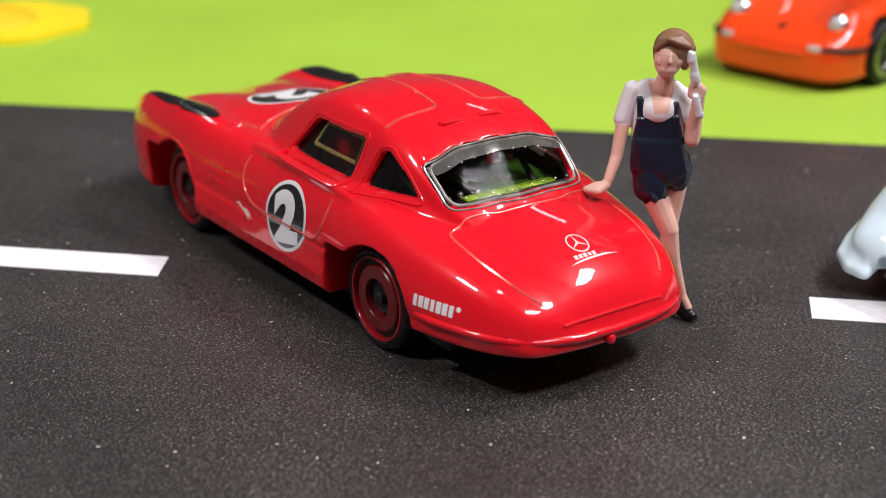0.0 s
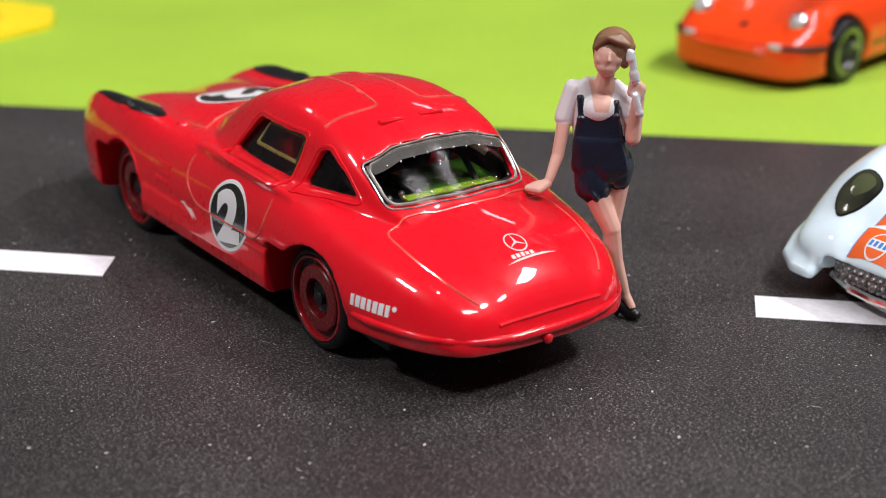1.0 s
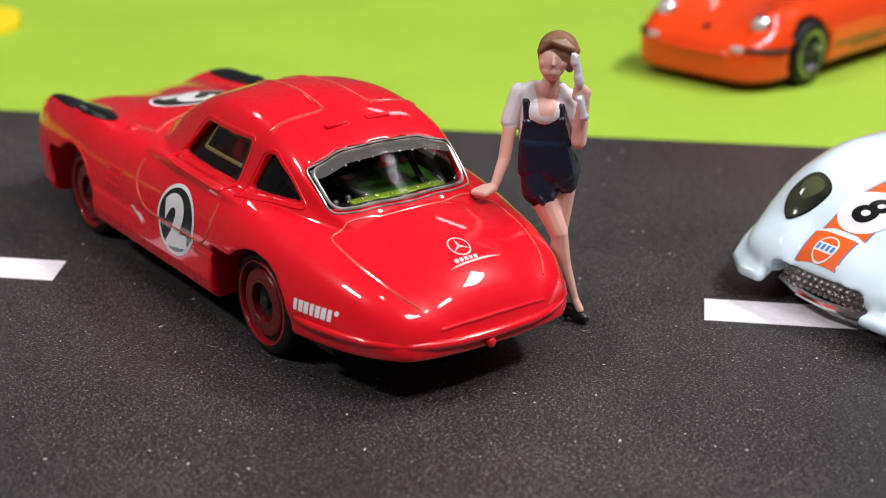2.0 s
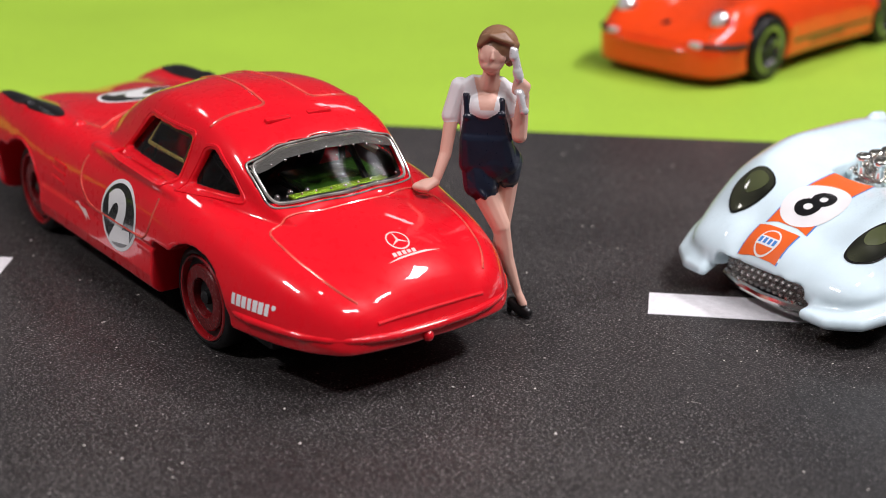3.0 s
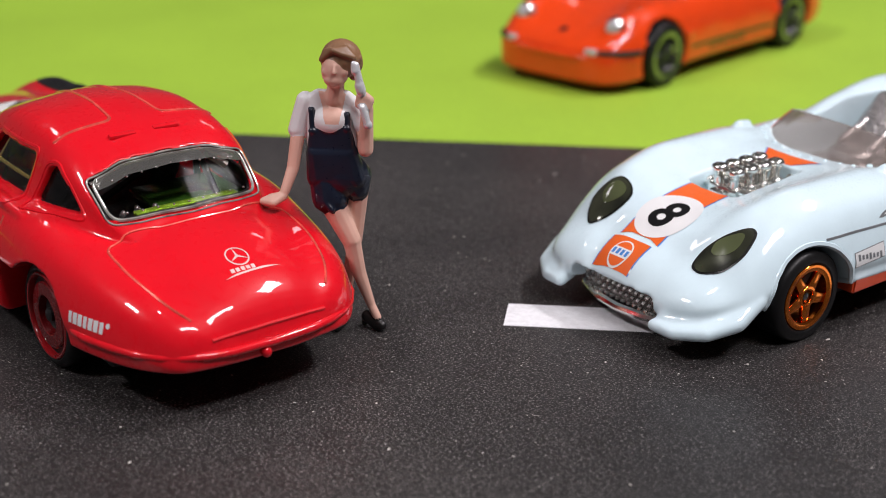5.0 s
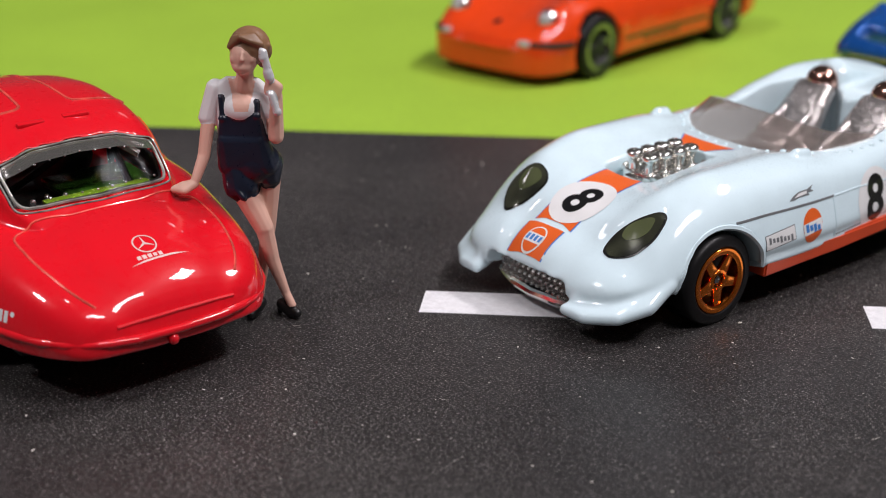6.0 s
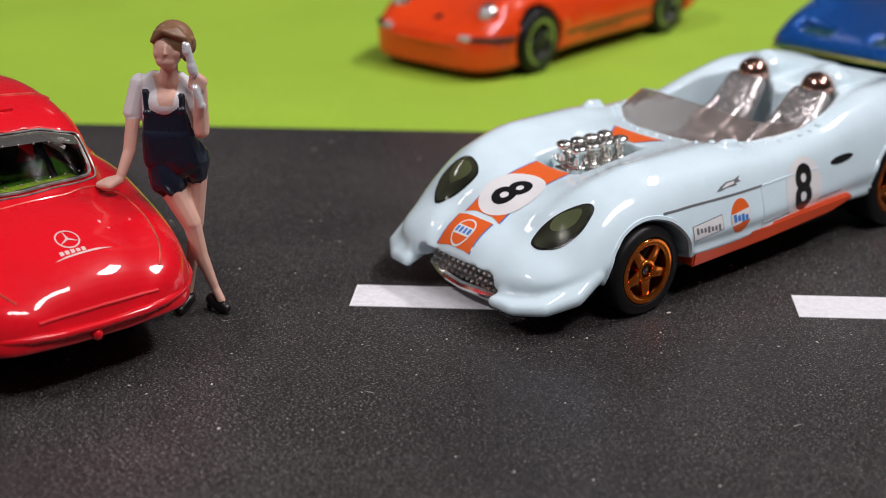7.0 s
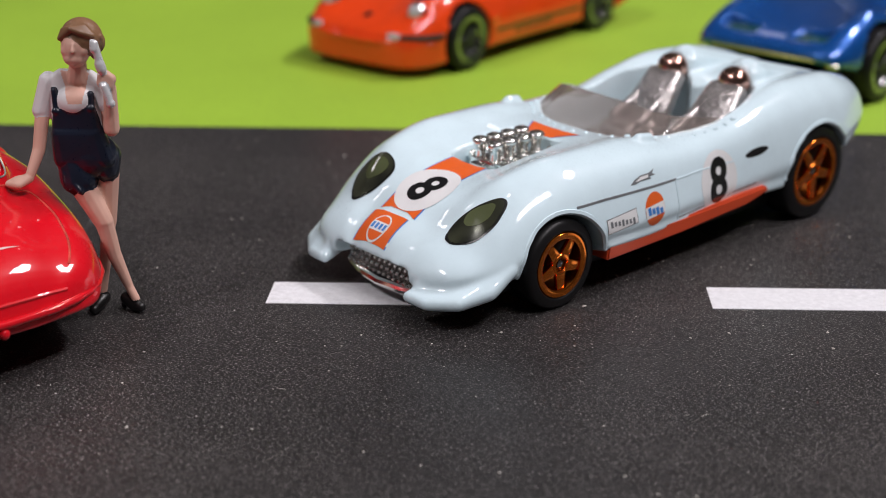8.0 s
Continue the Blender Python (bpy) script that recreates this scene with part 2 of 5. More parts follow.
def prism(points, plane, lo, hi):
    """A polygon in 'uz', 'vz' or 'uv', pushed along the third axis from lo to hi."""
    bm = bmesh.new()
    put = {"uz": lambda a, b, c: (a, c, b), "vz": lambda a, b, c: (c, a, b), "uv": lambda a, b, c: (a, b, c)}[plane]
    low = [bm.verts.new(put(a, b, lo)) for a, b in points]
    top = [bm.verts.new(put(a, b, hi)) for a, b in points]
    bm.faces.new(low)
    bm.faces.new(top[::-1])
    n = len(points)
    for i in range(n):
        bm.faces.new((low[i], top[i], top[(i + 1) % n], low[(i + 1) % n]))
    bmesh.ops.recalc_face_normals(bm, faces=bm.faces[:])
    return bm


def rounded(points, r=0.8, n=5):
    """Rounds the corners of a polygon."""
    out, k = [], len(points)
    for i in range(k):
        p, a, b = (Vector(points[j % k]) for j in (i, i - 1, i + 1))
        da, db = (a - p), (b - p)
        ra, rb = min(r, da.length * 0.45), min(r, db.length * 0.45)
        s, e = p + da.normalized() * ra, p + db.normalized() * rb
        for j in range(n + 1):
            t = j / n
            out.append(tuple(s * (1 - t) ** 2 + p * 2 * t * (1 - t) + e * t * t))
    return out


def glide(xs, ys, x):
    """A smooth curve through keys that never overshoots; xs may run downwards."""
    xs, ys = np.asarray(xs, float), np.asarray(ys, float)
    if xs[0] > xs[-1]:
        xs, ys = xs[::-1], ys[::-1]
    h, d = np.diff(xs), np.diff(ys) / np.diff(xs)
    m = np.zeros(len(xs))
    for i in range(1, len(xs) - 1):
        if d[i - 1] * d[i] > 0:
            w1, w2 = 2 * h[i] + h[i - 1], h[i] + 2 * h[i - 1]
            m[i] = (w1 + w2) / (w1 / d[i - 1] + w2 / d[i])
    m[0], m[-1] = d[0], d[-1]
    i = int(np.clip(np.searchsorted(xs, x) - 1, 0, len(h) - 1))
    t = (x - xs[i]) / h[i]
    return float((2 * t**3 - 3 * t**2 + 1) * ys[i] + (t**3 - 2 * t**2 + t) * h[i] * m[i] + (-2 * t**3 + 3 * t**2) * ys[i + 1] + (t**3 - t**2) * h[i] * m[i + 1])


def through_points(pts, per=7):
    """Catmull-Rom through a half section whose ends lie on the middle plane."""
    pts = [np.array(p, float) for p in pts]
    first, last = pts[1] * (-1, 1), pts[-2] * (-1, 1)
    line = [first, *pts, last]
    out = []
    for a, b, c, d in zip(line, line[1:], line[2:], line[3:]):
        for j in range(per):
            t = j / per
            out.append(0.5 * (2 * b + (c - a) * t + (2 * a - 5 * b + 4 * c - d) * t * t + (3 * b - a - 3 * c + d) * t**3))
    out.append(pts[-1])
    return out


def loft(keys, section, steps=90):
    """A closed body: keys is a dict of lists, 'u' first; section turns one station's values into half a section."""
    us = keys["u"]
    bm, rings = bmesh.new(), []
    lo, hi = us[-1], us[0]
    for i in range(steps + 1):
        s = i / steps
        u = lo + (hi - lo) * (0.5 - 0.5 * math.cos(math.pi * s)) * 0.6 + (hi - lo) * s * 0.4
        vals = {k: glide(us, ys, u) for k, ys in keys.items() if k != "u"}
        half = through_points(section(**vals))
        ring = [bm.verts.new((u, max(v, 0.0), z)) for v, z in half]
        ring += [bm.verts.new((u, -max(v, 0.0), z)) for v, z in half[-2:0:-1]]
        rings.append(ring)
    n = len(rings[0])
    for a, b in zip(rings, rings[1:]):
        for i in range(n):
            j = (i + 1) % n
            bm.faces.new((a[i], a[j], b[j], b[i]))
    bm.faces.new(rings[0])
    bm.faces.new(rings[-1])
    bmesh.ops.recalc_face_normals(bm, faces=bm.faces[:])
    return bm


def temp(bm):
    me = bpy.data.meshes.new("tmp")
    bm.to_mesh(me)
    bm.free()
    return new("tmp", me)


def cast(solids, cuts=(), size=0.25, smooth=6):
    """Unites solids, takes the cuts away and rounds the result as a painted casting. Returns a mesh in millimetres."""
    def settle(ob):
        bpy.context.view_layer.update()
        me = bpy.data.meshes.new_from_object(ob.evaluated_get(bpy.context.evaluated_depsgraph_get()))
        return me
    ob = temp(join(*solids))
    r = ob.modifiers.new("r", "REMESH")
    r.mode, r.voxel_size = "VOXEL", size
    gone = [ob]
    if cuts:
        for c in cuts:
            k = temp(c)
            gone.append(k)
            b = ob.modifiers.new("b", "BOOLEAN")
            b.operation, b.object, b.solver = "DIFFERENCE", k, "EXACT"
        r2 = ob.modifiers.new("r2", "REMESH")
        r2.mode, r2.voxel_size = "VOXEL", size
    s = ob.modifiers.new("s", "SMOOTH")
    s.factor, s.iterations = 0.5, smooth
    me = settle(ob)
    for g in gone:
        old = g.data
        bpy.data.objects.remove(g)
        bpy.data.meshes.remove(old)
    me.materials.clear()
    return me


def tree_of(me):
    return BVHTree.FromPolygons([v.co.copy() for v in me.vertices], [tuple(p.vertices) for p in me.polygons])


SIDES = {"left": (Vector((-1, 0, 0)), Vector((0, 0, 1)), Vector((0, 1, 0))),
         "right": (Vector((1, 0, 0)), Vector((0, 0, 1)), Vector((0, -1, 0))),
         "top": (Vector((0, -1, 0)), Vector((1, 0, 0)), Vector((0, 0, 1))),
         "back": (Vector((0, -1, 0)), Vector((0, 0, 1)), Vector((-1, 0, 0))),
         "front": (Vector((0, 1, 0)), Vector((0, 0, 1)), Vector((1, 0, 0)))}


def lay(bm, tree, side, centre, turn=0.0, off=0.03):
    """Lays a flat shape (x right, y up as the side is seen) on a body."""
    right, up, out = SIDES[side]
    c, s = math.cos(radians(turn)), math.sin(radians(turn))
    gone = []
    for v in bm.verts:
        a, b = v.co.x * c - v.co.y * s, v.co.x * s + v.co.y * c
        p = Vector(centre) + right * a + up * b
        hit, normal, _, _ = tree.ray_cast(p + out * 40 - out * out.dot(p), -out)
        if hit is None:
            gone.append(v)
        else:
            v.co = hit + (normal if normal.dot(out) > 0 else -normal) * off
    bmesh.ops.delete(bm, geom=gone, context="VERTS")
    bmesh.ops.recalc_face_normals(bm, faces=bm.faces[:])
    for f in bm.faces:
        if f.normal.dot(out) < 0:
            f.normal_flip()
    return bm


def flat_polygon(points, cell=0.35):
    """A finely divided flat shape."""
    bm = bmesh.new()
    f = bm.faces.new([bm.verts.new((x, y, 0)) for x, y in points])
    bmesh.ops.triangulate(bm, faces=[f])
    for _ in range(5):
        long = [e for e in bm.edges if e.calc_length() > cell * 1.5]
        if not long:
            break
        bmesh.ops.subdivide_edges(bm, edges=long, cuts=1)
        bmesh.ops.triangulate(bm, faces=bm.faces[:])
    return bm


def flat_disc(rx, ry, n=40, rings=8):
    bm = bmesh.new()
    last, mid = None, bm.verts.new((0, 0, 0))
    for k in range(1, rings + 1):
        ring = [bm.verts.new((rx * k / rings * math.cos(2 * math.pi * i / n), ry * k / rings * math.sin(2 * math.pi * i / n), 0)) for i in range(n)]
        for i in range(n):
            j = (i + 1) % n
            bm.faces.new((mid, ring[i], ring[j]) if last is None else (last[i], ring[i], ring[j], last[j]))
        last = ring
    return bm


def flat_rect(w, h):
    return flat_polygon([(-w / 2, -h / 2), (w / 2, -h / 2), (w / 2, h / 2), (-w / 2, h / 2)])


def flat_ring(r, wide, n=32):
    bm = bmesh.new()
    a = [bm.verts.new((r * math.cos(2 * math.pi * i / n), r * math.sin(2 * math.pi * i / n), 0)) for i in range(n)]
    b = [bm.verts.new(((r - wide) * math.cos(2 * math.pi * i / n), (r - wide) * math.sin(2 * math.pi * i / n), 0)) for i in range(n)]
    for i in range(n):
        j = (i + 1) % n
        bm.faces.new((a[i], a[j], b[j], b[i]))
    return bm


def flat_text(text, height, wide=1.0, bold=0.0):
    cu = bpy.data.curves.new("tmp", "FONT")
    cu.body, cu.align_x, cu.align_y, cu.offset = text, "CENTER", "CENTER", bold
    ob = new("tmp", cu)
    bpy.context.view_layer.update()
    me = bpy.data.meshes.new_from_object(ob.evaluated_get(bpy.context.evaluated_depsgraph_get()))
    bpy.data.objects.remove(ob)
    bm = bmesh.new()
    bm.from_mesh(me)
    bpy.data.meshes.remove(me)
    ys = [v.co.y for v in bm.verts]
    xs = [v.co.x for v in bm.verts]
    k = height / (max(ys) - min(ys))
    bm.transform(Matrix.Diagonal((k * wide, k, 1, 1)) @ Matrix.Translation((-(max(xs) + min(xs)) / 2, -(max(ys) + min(ys)) / 2, 0)))
    bmesh.ops.triangulate(bm, faces=bm.faces[:])
    for _ in range(3):
        long = [e for e in bm.edges if e.calc_length() > 0.6]
        if not long:
            break
        bmesh.ops.subdivide_edges(bm, edges=long, cuts=1)
        bmesh.ops.triangulate(bm, faces=bm.faces[:])
    return bm


def tube(points, r, seg=6):
    bm, rings = bmesh.new(), []
    pts = [Vector(p) for p in points]
    for i, p in enumerate(pts):
        d = (pts[min(i + 1, len(pts) - 1)] - pts[max(i - 1, 0)]).normalized()
        a = d.orthogonal().normalized() if not rings else (side - d * d.dot(side)).normalized()
        side = a
        b = d.cross(a)
        rings.append([bm.verts.new(p + (a * math.cos(2 * math.pi * k / seg) + b * math.sin(2 * math.pi * k / seg)) * r) for k in range(seg)])
    for x, y in zip(rings, rings[1:]):
        for k in range(seg):
            bm.faces.new((x[k], x[(k + 1) % seg], y[(k + 1) % seg], y[k]))
    bm.faces.new(rings[0][::-1])
    bm.faces.new(rings[-1])
    return bm


def arch_ring(u, r, z, tree, side, low):
    """The rim of a wheel opening as a line on the flank, from the ground clearance low round the top."""
    a0 = math.asin(max(-0.95, min(0.95, (low - z) / r)))
    k = -1 if side == "left" else 1
    return [(k * (u + r * math.cos(a)), z + r * math.sin(a)) for a in np.linspace(a0, math.pi - a0, 36)]


def drawn(points, tree, side, r=0.12, sink=0.02, step=0.5):
    """A thin ridge along a line on the body; points are (right, up) as the side is seen, in the car's own axes."""
    right, up, out = SIDES[side]
    line = []
    for (a, b), (c, d) in zip(points, points[1:]):
        n = max(1, int(math.hypot(c - a, d - b) / step))
        line += [(a + (c - a) * k / n, b + (d - b) * k / n) for k in range(n)]
    line.append(points[-1])
    path = []
    for a, b in line:
        p = Vector((0, 0, 0)) + right * a + up * b
        hit, normal, _, _ = tree.ray_cast(p + out * 40, -out)
        if hit is not None:
            path.append(hit - out * sink)
    return tube(path, r)


# ---- wheels ----
def wheel(parent, u, v, r, wide, style, name="wheel"):
    """A wheel with its axle along v; the outer face looks away from the car's middle line."""
    s = 1 if v > 0 else -1
    base = bpy.data.objects.new(name, None)
    rim_r = {"disc": 0.83, "spoke": 0.73, "dish": 0.76}[style] * r
    tyre = lathe([(rim_r, 0.0), (rim_r + 0.15, 0.12), (r - 0.45, 0.1), (r - 0.12, -0.12), (r, -0.5), (r, -wide + 0.5), (r - 0.3, -wide), (rim_r, -wide), (rim_r, 0.0)], 56)
    place = Matrix.Translation((u, v, r)) @ (Matrix.Identity(4) if s > 0 else Matrix.Rotation(math.pi, 4, "Z"))
    t = part("tyre", moved(tyre, place), TYRE, parent)
    wh = t
    wh.name = name
    if style == "disc":
        part("rim", moved(lathe([(rim_r - 0.02, -0.6), (rim_r, 0.06), (rim_r - 0.1, 0.16), (rim_r - 0.26, 0.14), (rim_r - 0.32, -0.02), (rim_r - 0.34, -0.75)], 56), place), RED_CHROME, wh, "dark red rim")
        part("wheel_gap", moved(lathe([(rim_r - 0.3, -0.45), (rim_r * 0.70, -0.5)], 56), place), BLACK_PLASTIC, wh, "black recess inside the rim")
        part("wheel_disc", moved(lathe([(rim_r * 0.77, -0.5), (rim_r * 0.77, -0.12), (rim_r * 0.74, 0.0), (rim_r * 0.47, 0.06), (rim_r * 0.45, -0.02), (rim_r * 0.44, -0.9)], 56), place), WINE_PLASTIC, wh, "dark red wheel disc")
        part("hub", moved(lathe([(rim_r * 0.45, -0.85), (rim_r * 0.36, -0.55), (0.66, -0.7), (0.62, -0.15), (0.45, 0.0), (0.01, 0.02)], 24), place), BLACK_PLASTIC, wh, "black hub")
    elif style == "spoke":
        metal = COPPER_CHROME
        part("rim", moved(lathe([(rim_r, -1.2), (rim_r, 0.0), (rim_r - 0.08, 0.12), (rim_r - 0.2, 0.14), (rim_r - 0.62, 0.1), (rim_r - 0.7, 0.02), (rim_r - 0.72, -0.4), (rim_r - 0.72, -1.2)], 56), place), metal, wh, "orange chrome rim")
        part("wheel_well", moved(lathe([(rim_r - 0.1, -1.05), (0.01, -1.1)], 32), place), BLACK_PLASTIC, wh, "black wheel back")
        for k in range(5):
            a = 2 * math.pi * k / 5 + 0.35
            far = rim_r - 0.6
            sp = prism([(0.6, -0.62), (far, -0.42), (far, 0.42), (0.6, 0.62)], "uz", -0.55, -0.06)
            bmesh.ops.bevel(sp, geom=sp.edges[:], offset=0.14, segments=2, profile=0.5, affect="EDGES")
            sp.transform(Matrix.Rotation(a, 4, "Y"))
            part("spoke", moved(sp, place), metal, wh)
        part("hub", moved(lathe([(1.15, -0.9), (1.15, -0.2), (1.0, 0.0), (0.78, 0.02), (0.7, -0.15), (0.68, -0.6)], 28), place), metal, wh, "orange chrome hub ring")
        part("axle_pin", moved(lathe([(0.7, -0.5), (0.4, -0.42), (0.38, -0.2), (0.25, -0.12), (0.01, -0.1)], 20), place), DARK_CHROME, wh, "dark grey axle pin")
    else:
        part("rim", moved(lathe([(rim_r, -0.8), (rim_r, 0.06), (rim_r - 0.18, 0.16), (rim_r - 0.85, 0.02), (rim_r - 0.95, -0.6), (rim_r - 1.3, -1.0)], 56), place), DARK_CHROME, wh, "chrome rim lip")
        part("hub", moved(lathe([(rim_r - 0.9, -0.9), (0.8, -0.55), (0.7, -0.2), (0.01, -0.15)], 32), place), BLACK_PLASTIC, wh, "black wheel centre")
        for k in range(5):
            a = 2 * math.pi * k / 5
            part("spoke", moved(capsule((0.5 * math.cos(a), -0.5, 0.5 * math.sin(a)), ((rim_r - 0.9) * math.cos(a), -0.6, (rim_r - 0.9) * math.sin(a)), 0.32, 0.3, 1), place), BLACK_PLASTIC, wh)
    return wh


def arch(u, r, z, side, deep=7.0, reach=20.0):
    """A cutter for a wheel opening, from the outside inwards to within deep of the flank."""
    bm = lathe([(0.01, 0), (r, 0), (r, reach), (0.01, reach)], 40)
    bmesh.ops.remove_doubles(bm, verts=bm.verts[:], dist=0.02)
    bmesh.ops.recalc_face_normals(bm, faces=bm.faces[:])
    bm.transform(Matrix.Translation((u, deep, z)) if side > 0 else Matrix.Translation((u, -deep - reach, z)))
    return bm


# ---- the setting ----
def slab(name, x0, x1, y0, y1, z0, z1, mat, label, category):
    ob = to_object(name, box(x0, x1, y0, y1, z0, z1), mat)
    return tagged(ob, label, category, "", "structure")


# Unseen table, added dark so the glossy car flanks mirror nothing bright.
table = new("table")
table.matrix_world = pose(0.05, 0.15, -0.76)
tagged(table, "unseen dark table on the pale floor, added to darken flank reflections", "table")
part("tabletop", box(-750, 750, -650, 650, 722, 757.99, 3.0), TABLE, table)
for x in (-690, 690):
    for y in (-590, 590):
        part("leg", box(x - 30, x + 30, y - 30, y + 30, 0, 722, 4.0), TABLE, table)
slab("ground", -330, 430, -260, 420, -2, -0.25, GREEN, "lime green card laid flat as toy grass", "grass")
slab("road", -326, 426, -256, 177.2, -0.24, 0.0, ROAD, "matte black speckled card road", "road")
for k, x in enumerate((-74.8, -33.2, 8.4, 50.0, 91.6, 133.2)):
    bm = prism([(x - 0.2, 118.7), (x + 19.7, 118.7), (x + 19.1, 123.8), (x, 123.8)], "uv", 0.004, 0.06)
    tagged(to_object("lane_marking", bm, LINE_WHITE), "white dash of the lane line on the black road", "road marking", "lane dashes", "structure")
slab("floor", -2500, 2500, -2500, 2800, -780, -760, WALL, "plain pale floor below the table", "floor")
slab("wall_north", -2500, 2500, 2700, 2800, -760, 1700, WALL, "plain pale painted wall", "wall")
slab("wall_south", -2500, 2500, -2500, -2400, -760, 1700, WALL, "plain pale painted wall", "wall")
slab("wall_east", 2400, 2500, -2400, 2700, -760, 1700, WALL, "plain pale painted wall", "wall")
slab("wall_west", -2500, -2400, -2400, 2700, -760, 1700, WALL, "plain pale painted wall", "wall")
slab("ceiling", -2500, 2500, -2500, 2800, 1700, 1760, CEILING, "plain white ceiling", "ceiling")


# ---- the red racing coupe ----
def red_car():
    car = empty_thing("toy_car", 6.1, 127.6, 134.5, "glossy red die-cast racing coupe with black and white number roundels", "toy car", "toy cars")
    keys = {"u": [35.0, 34.2, 31.0, 25.0, 18.0, 10.0, 0.0, -10.0, -18.0, -25.0, -31.0, -35.0, -36.5, -37.0],
            "w": [5.0, 8.6, 11.6, 12.8, 13.0, 12.9, 13.0, 13.1, 13.3, 12.65, 11.35, 9.3, 7.35, 4.4],
            "zw": [6.5, 7.0, 7.6, 8.0, 8.0, 8.0, 8.2, 8.4, 8.2, 7.4, 6.6, 5.8, 5.2, 5.0],
            "zb": [4.2, 3.4, 2.9, 2.7, 2.7, 2.9, 3.0, 3.2, 3.6, 3.9, 4.1, 4.3, 4.4, 4.6],
            "cv": [4.0, 7.4, 9.8, 10.4, 10.3, 10.2, 10.3, 10.4, 10.4, 9.8, 8.8, 7.4, 5.6, 3.4],
            "d": [0.1, 0.2, 0.5, 0.7, 0.5, 0.3, 0.1, 0.1, 0.1, 0.1, 0.1, 0.1, 0.1, 0.1],
            "cz": [7.8, 9.6, 12.0, 13.4, 13.6, 13.0, 13.2, 13.4, 12.9, 11.7, 10.3, 8.5, 7.1, 5.9],
            "zt": [7.8, 9.2, 10.6, 12.2, 13.3, 14.4, 14.8, 14.8, 14.2, 13.1, 11.7, 9.5, 7.6, 6.1]}

    def section(w, zw, zb, cv, d, cz, zt):
        return [(0, zb), (w * 0.5, zb), (w * 0.93, zb + 0.25), (w * 0.985, zb + 0.45 * (zw - zb)), (w, zw), (w - 0.35 * (w - cv), zw + 0.66 * (cz - zw)), (cv, cz), (cv * 0.72, cz + 0.36 * (zt - cz) - d), (cv * 0.4, cz + 0.8 * (zt - cz)), (0, zt)]

    body = loft(keys, section)
    cab = {"u": [9.0, 6.0, 2.0, -2.0, -6.0, -10.0, -14.0, -18.0, -21.0, -24.0, -26.5],
           "w": [7.0, 8.8, 9.9, 10.2, 10.3, 10.2, 10.0, 9.5, 8.9, 8.0, 6.5],
           "zt": [13.6, 15.5, 17.7, 19.3, 20.2, 20.4, 20.0, 18.9, 17.0, 14.3, 12.2],
           "s": [5.0, 6.2, 7.0, 7.4, 7.7, 7.9, 7.9, 7.7, 7.3, 6.5, 5.0]}

    def cabin(w, zt, s, inset=0.0):
        h = zt - 11.0
        return [(0, 10.0), (w - inset, 10.0), (w - inset, min(12.6, 10.5 + h * 0.35)), (w * 0.6 + s * 0.4 - inset, 11 + h * 0.48), (s + 0.5 - inset, 11 + h * 0.74 - inset * 0.4), (s - 1.1 - inset, 11 + h * 0.90 - inset * 0.7), (s * 0.45, zt - 0.28 - inset * 0.9), (0, zt - inset * 0.9)]

    REAR_EDGE = [(-7.3, 13.4), (7.3, 13.4), (7.55, 16.4), (4.2, 17.35), (0, 17.6), (-4.2, 17.35), (-7.55, 16.4)]
    outer = loft(cab, cabin, 60)
    hull_tree = BVHTree.FromBMesh(outer)
    inner_keys = {k: list(v) for k, v in cab.items()}
    inner_keys["u"] = [u - 0.9 if u > -8 else u + 0.9 for u in cab["u"]]
    inner = loft(inner_keys, lambda w, zt, s: cabin(w, zt, s, 0.9), 60)
    inner_tree = BVHTree.FromBMesh(inner)
    cuts = [inner, box(-19.5, 5.5, -8.6, 8.6, 4.0, 12.8, 1.0),
            prism(rounded([(-1.7, 13.7), (-4.6, 17.2), (-13.2, 17.3), (-12.2, 13.4)], 0.6), "uz", -14, 14),
            prism(rounded([(-14.2, 13.4), (-15.6, 16.7), (-16.7, 16.9), (-18.9, 15.5), (-20.9, 13.7)], 0.5), "uz", -14, 14),
            prism(rounded(REAR_EDGE, 0.55), "vz", -29, -17),
            prism(rounded([(-7.6, 14.9), (7.6, 14.9), (5.9, 17.9), (-5.9, 17.9)], 0.8), "vz", -1.5, 9)]
    for side in (1, -1):
        cuts += [arch(18.2, 5.5, 4.6, side), box(18.1, 24.9, *((9.0, 15.0) if side > 0 else (-15.0, -9.0)), 1.0, 8.6, 0.8), arch(-19.9, 5.35, 4.6, side), box(-20.2, -12.9, *((6.8, 15.0) if side > 0 else (-15.0, -6.8)), 1.0, 8.5, 0.5),
                 prism([(12.55 * side, 7.72), (13.7 * side, 8.15), (13.7 * side, 7.35)], "vz", -13.8, 12.0)]
    lumps = []
    for side in (1, -1):
        lumps += [capsule((27.6, 10.2 * side, 10.8), (19.5, 10.3 * side, 12.5), 1.8, 1.3),
                  tube([(7.0, 9.6 * side, 11.6), (3.0, 10.5 * side, 12.6), (-4.0, 11.05 * side, 13.0), (-11.0, 11.15 * side, 12.9), (-15.0, 11.0 * side, 12.35), (-18.0, 10.5 * side, 11.3), (-21.0, 9.6 * side, 9.6)], 0.62, 12),
                  prism([(12.2 * side, 7.5), (13.15 * side, 6.9), (13.4 * side, 5.2), (13.2 * side, 3.9), (12.5 * side, 3.3), (9.0 * side, 3.3)], "vz", -13.0, 12.6)]
    shell = cast([body, outer, *lumps], cuts, 0.13, 13)
    tree = tree_of(shell)
    lining = [inner_tree.find_nearest(p.center)[3] < 0.35 and hull_tree.find_nearest(p.center)[3] > 0.42 for p in shell.polygons]
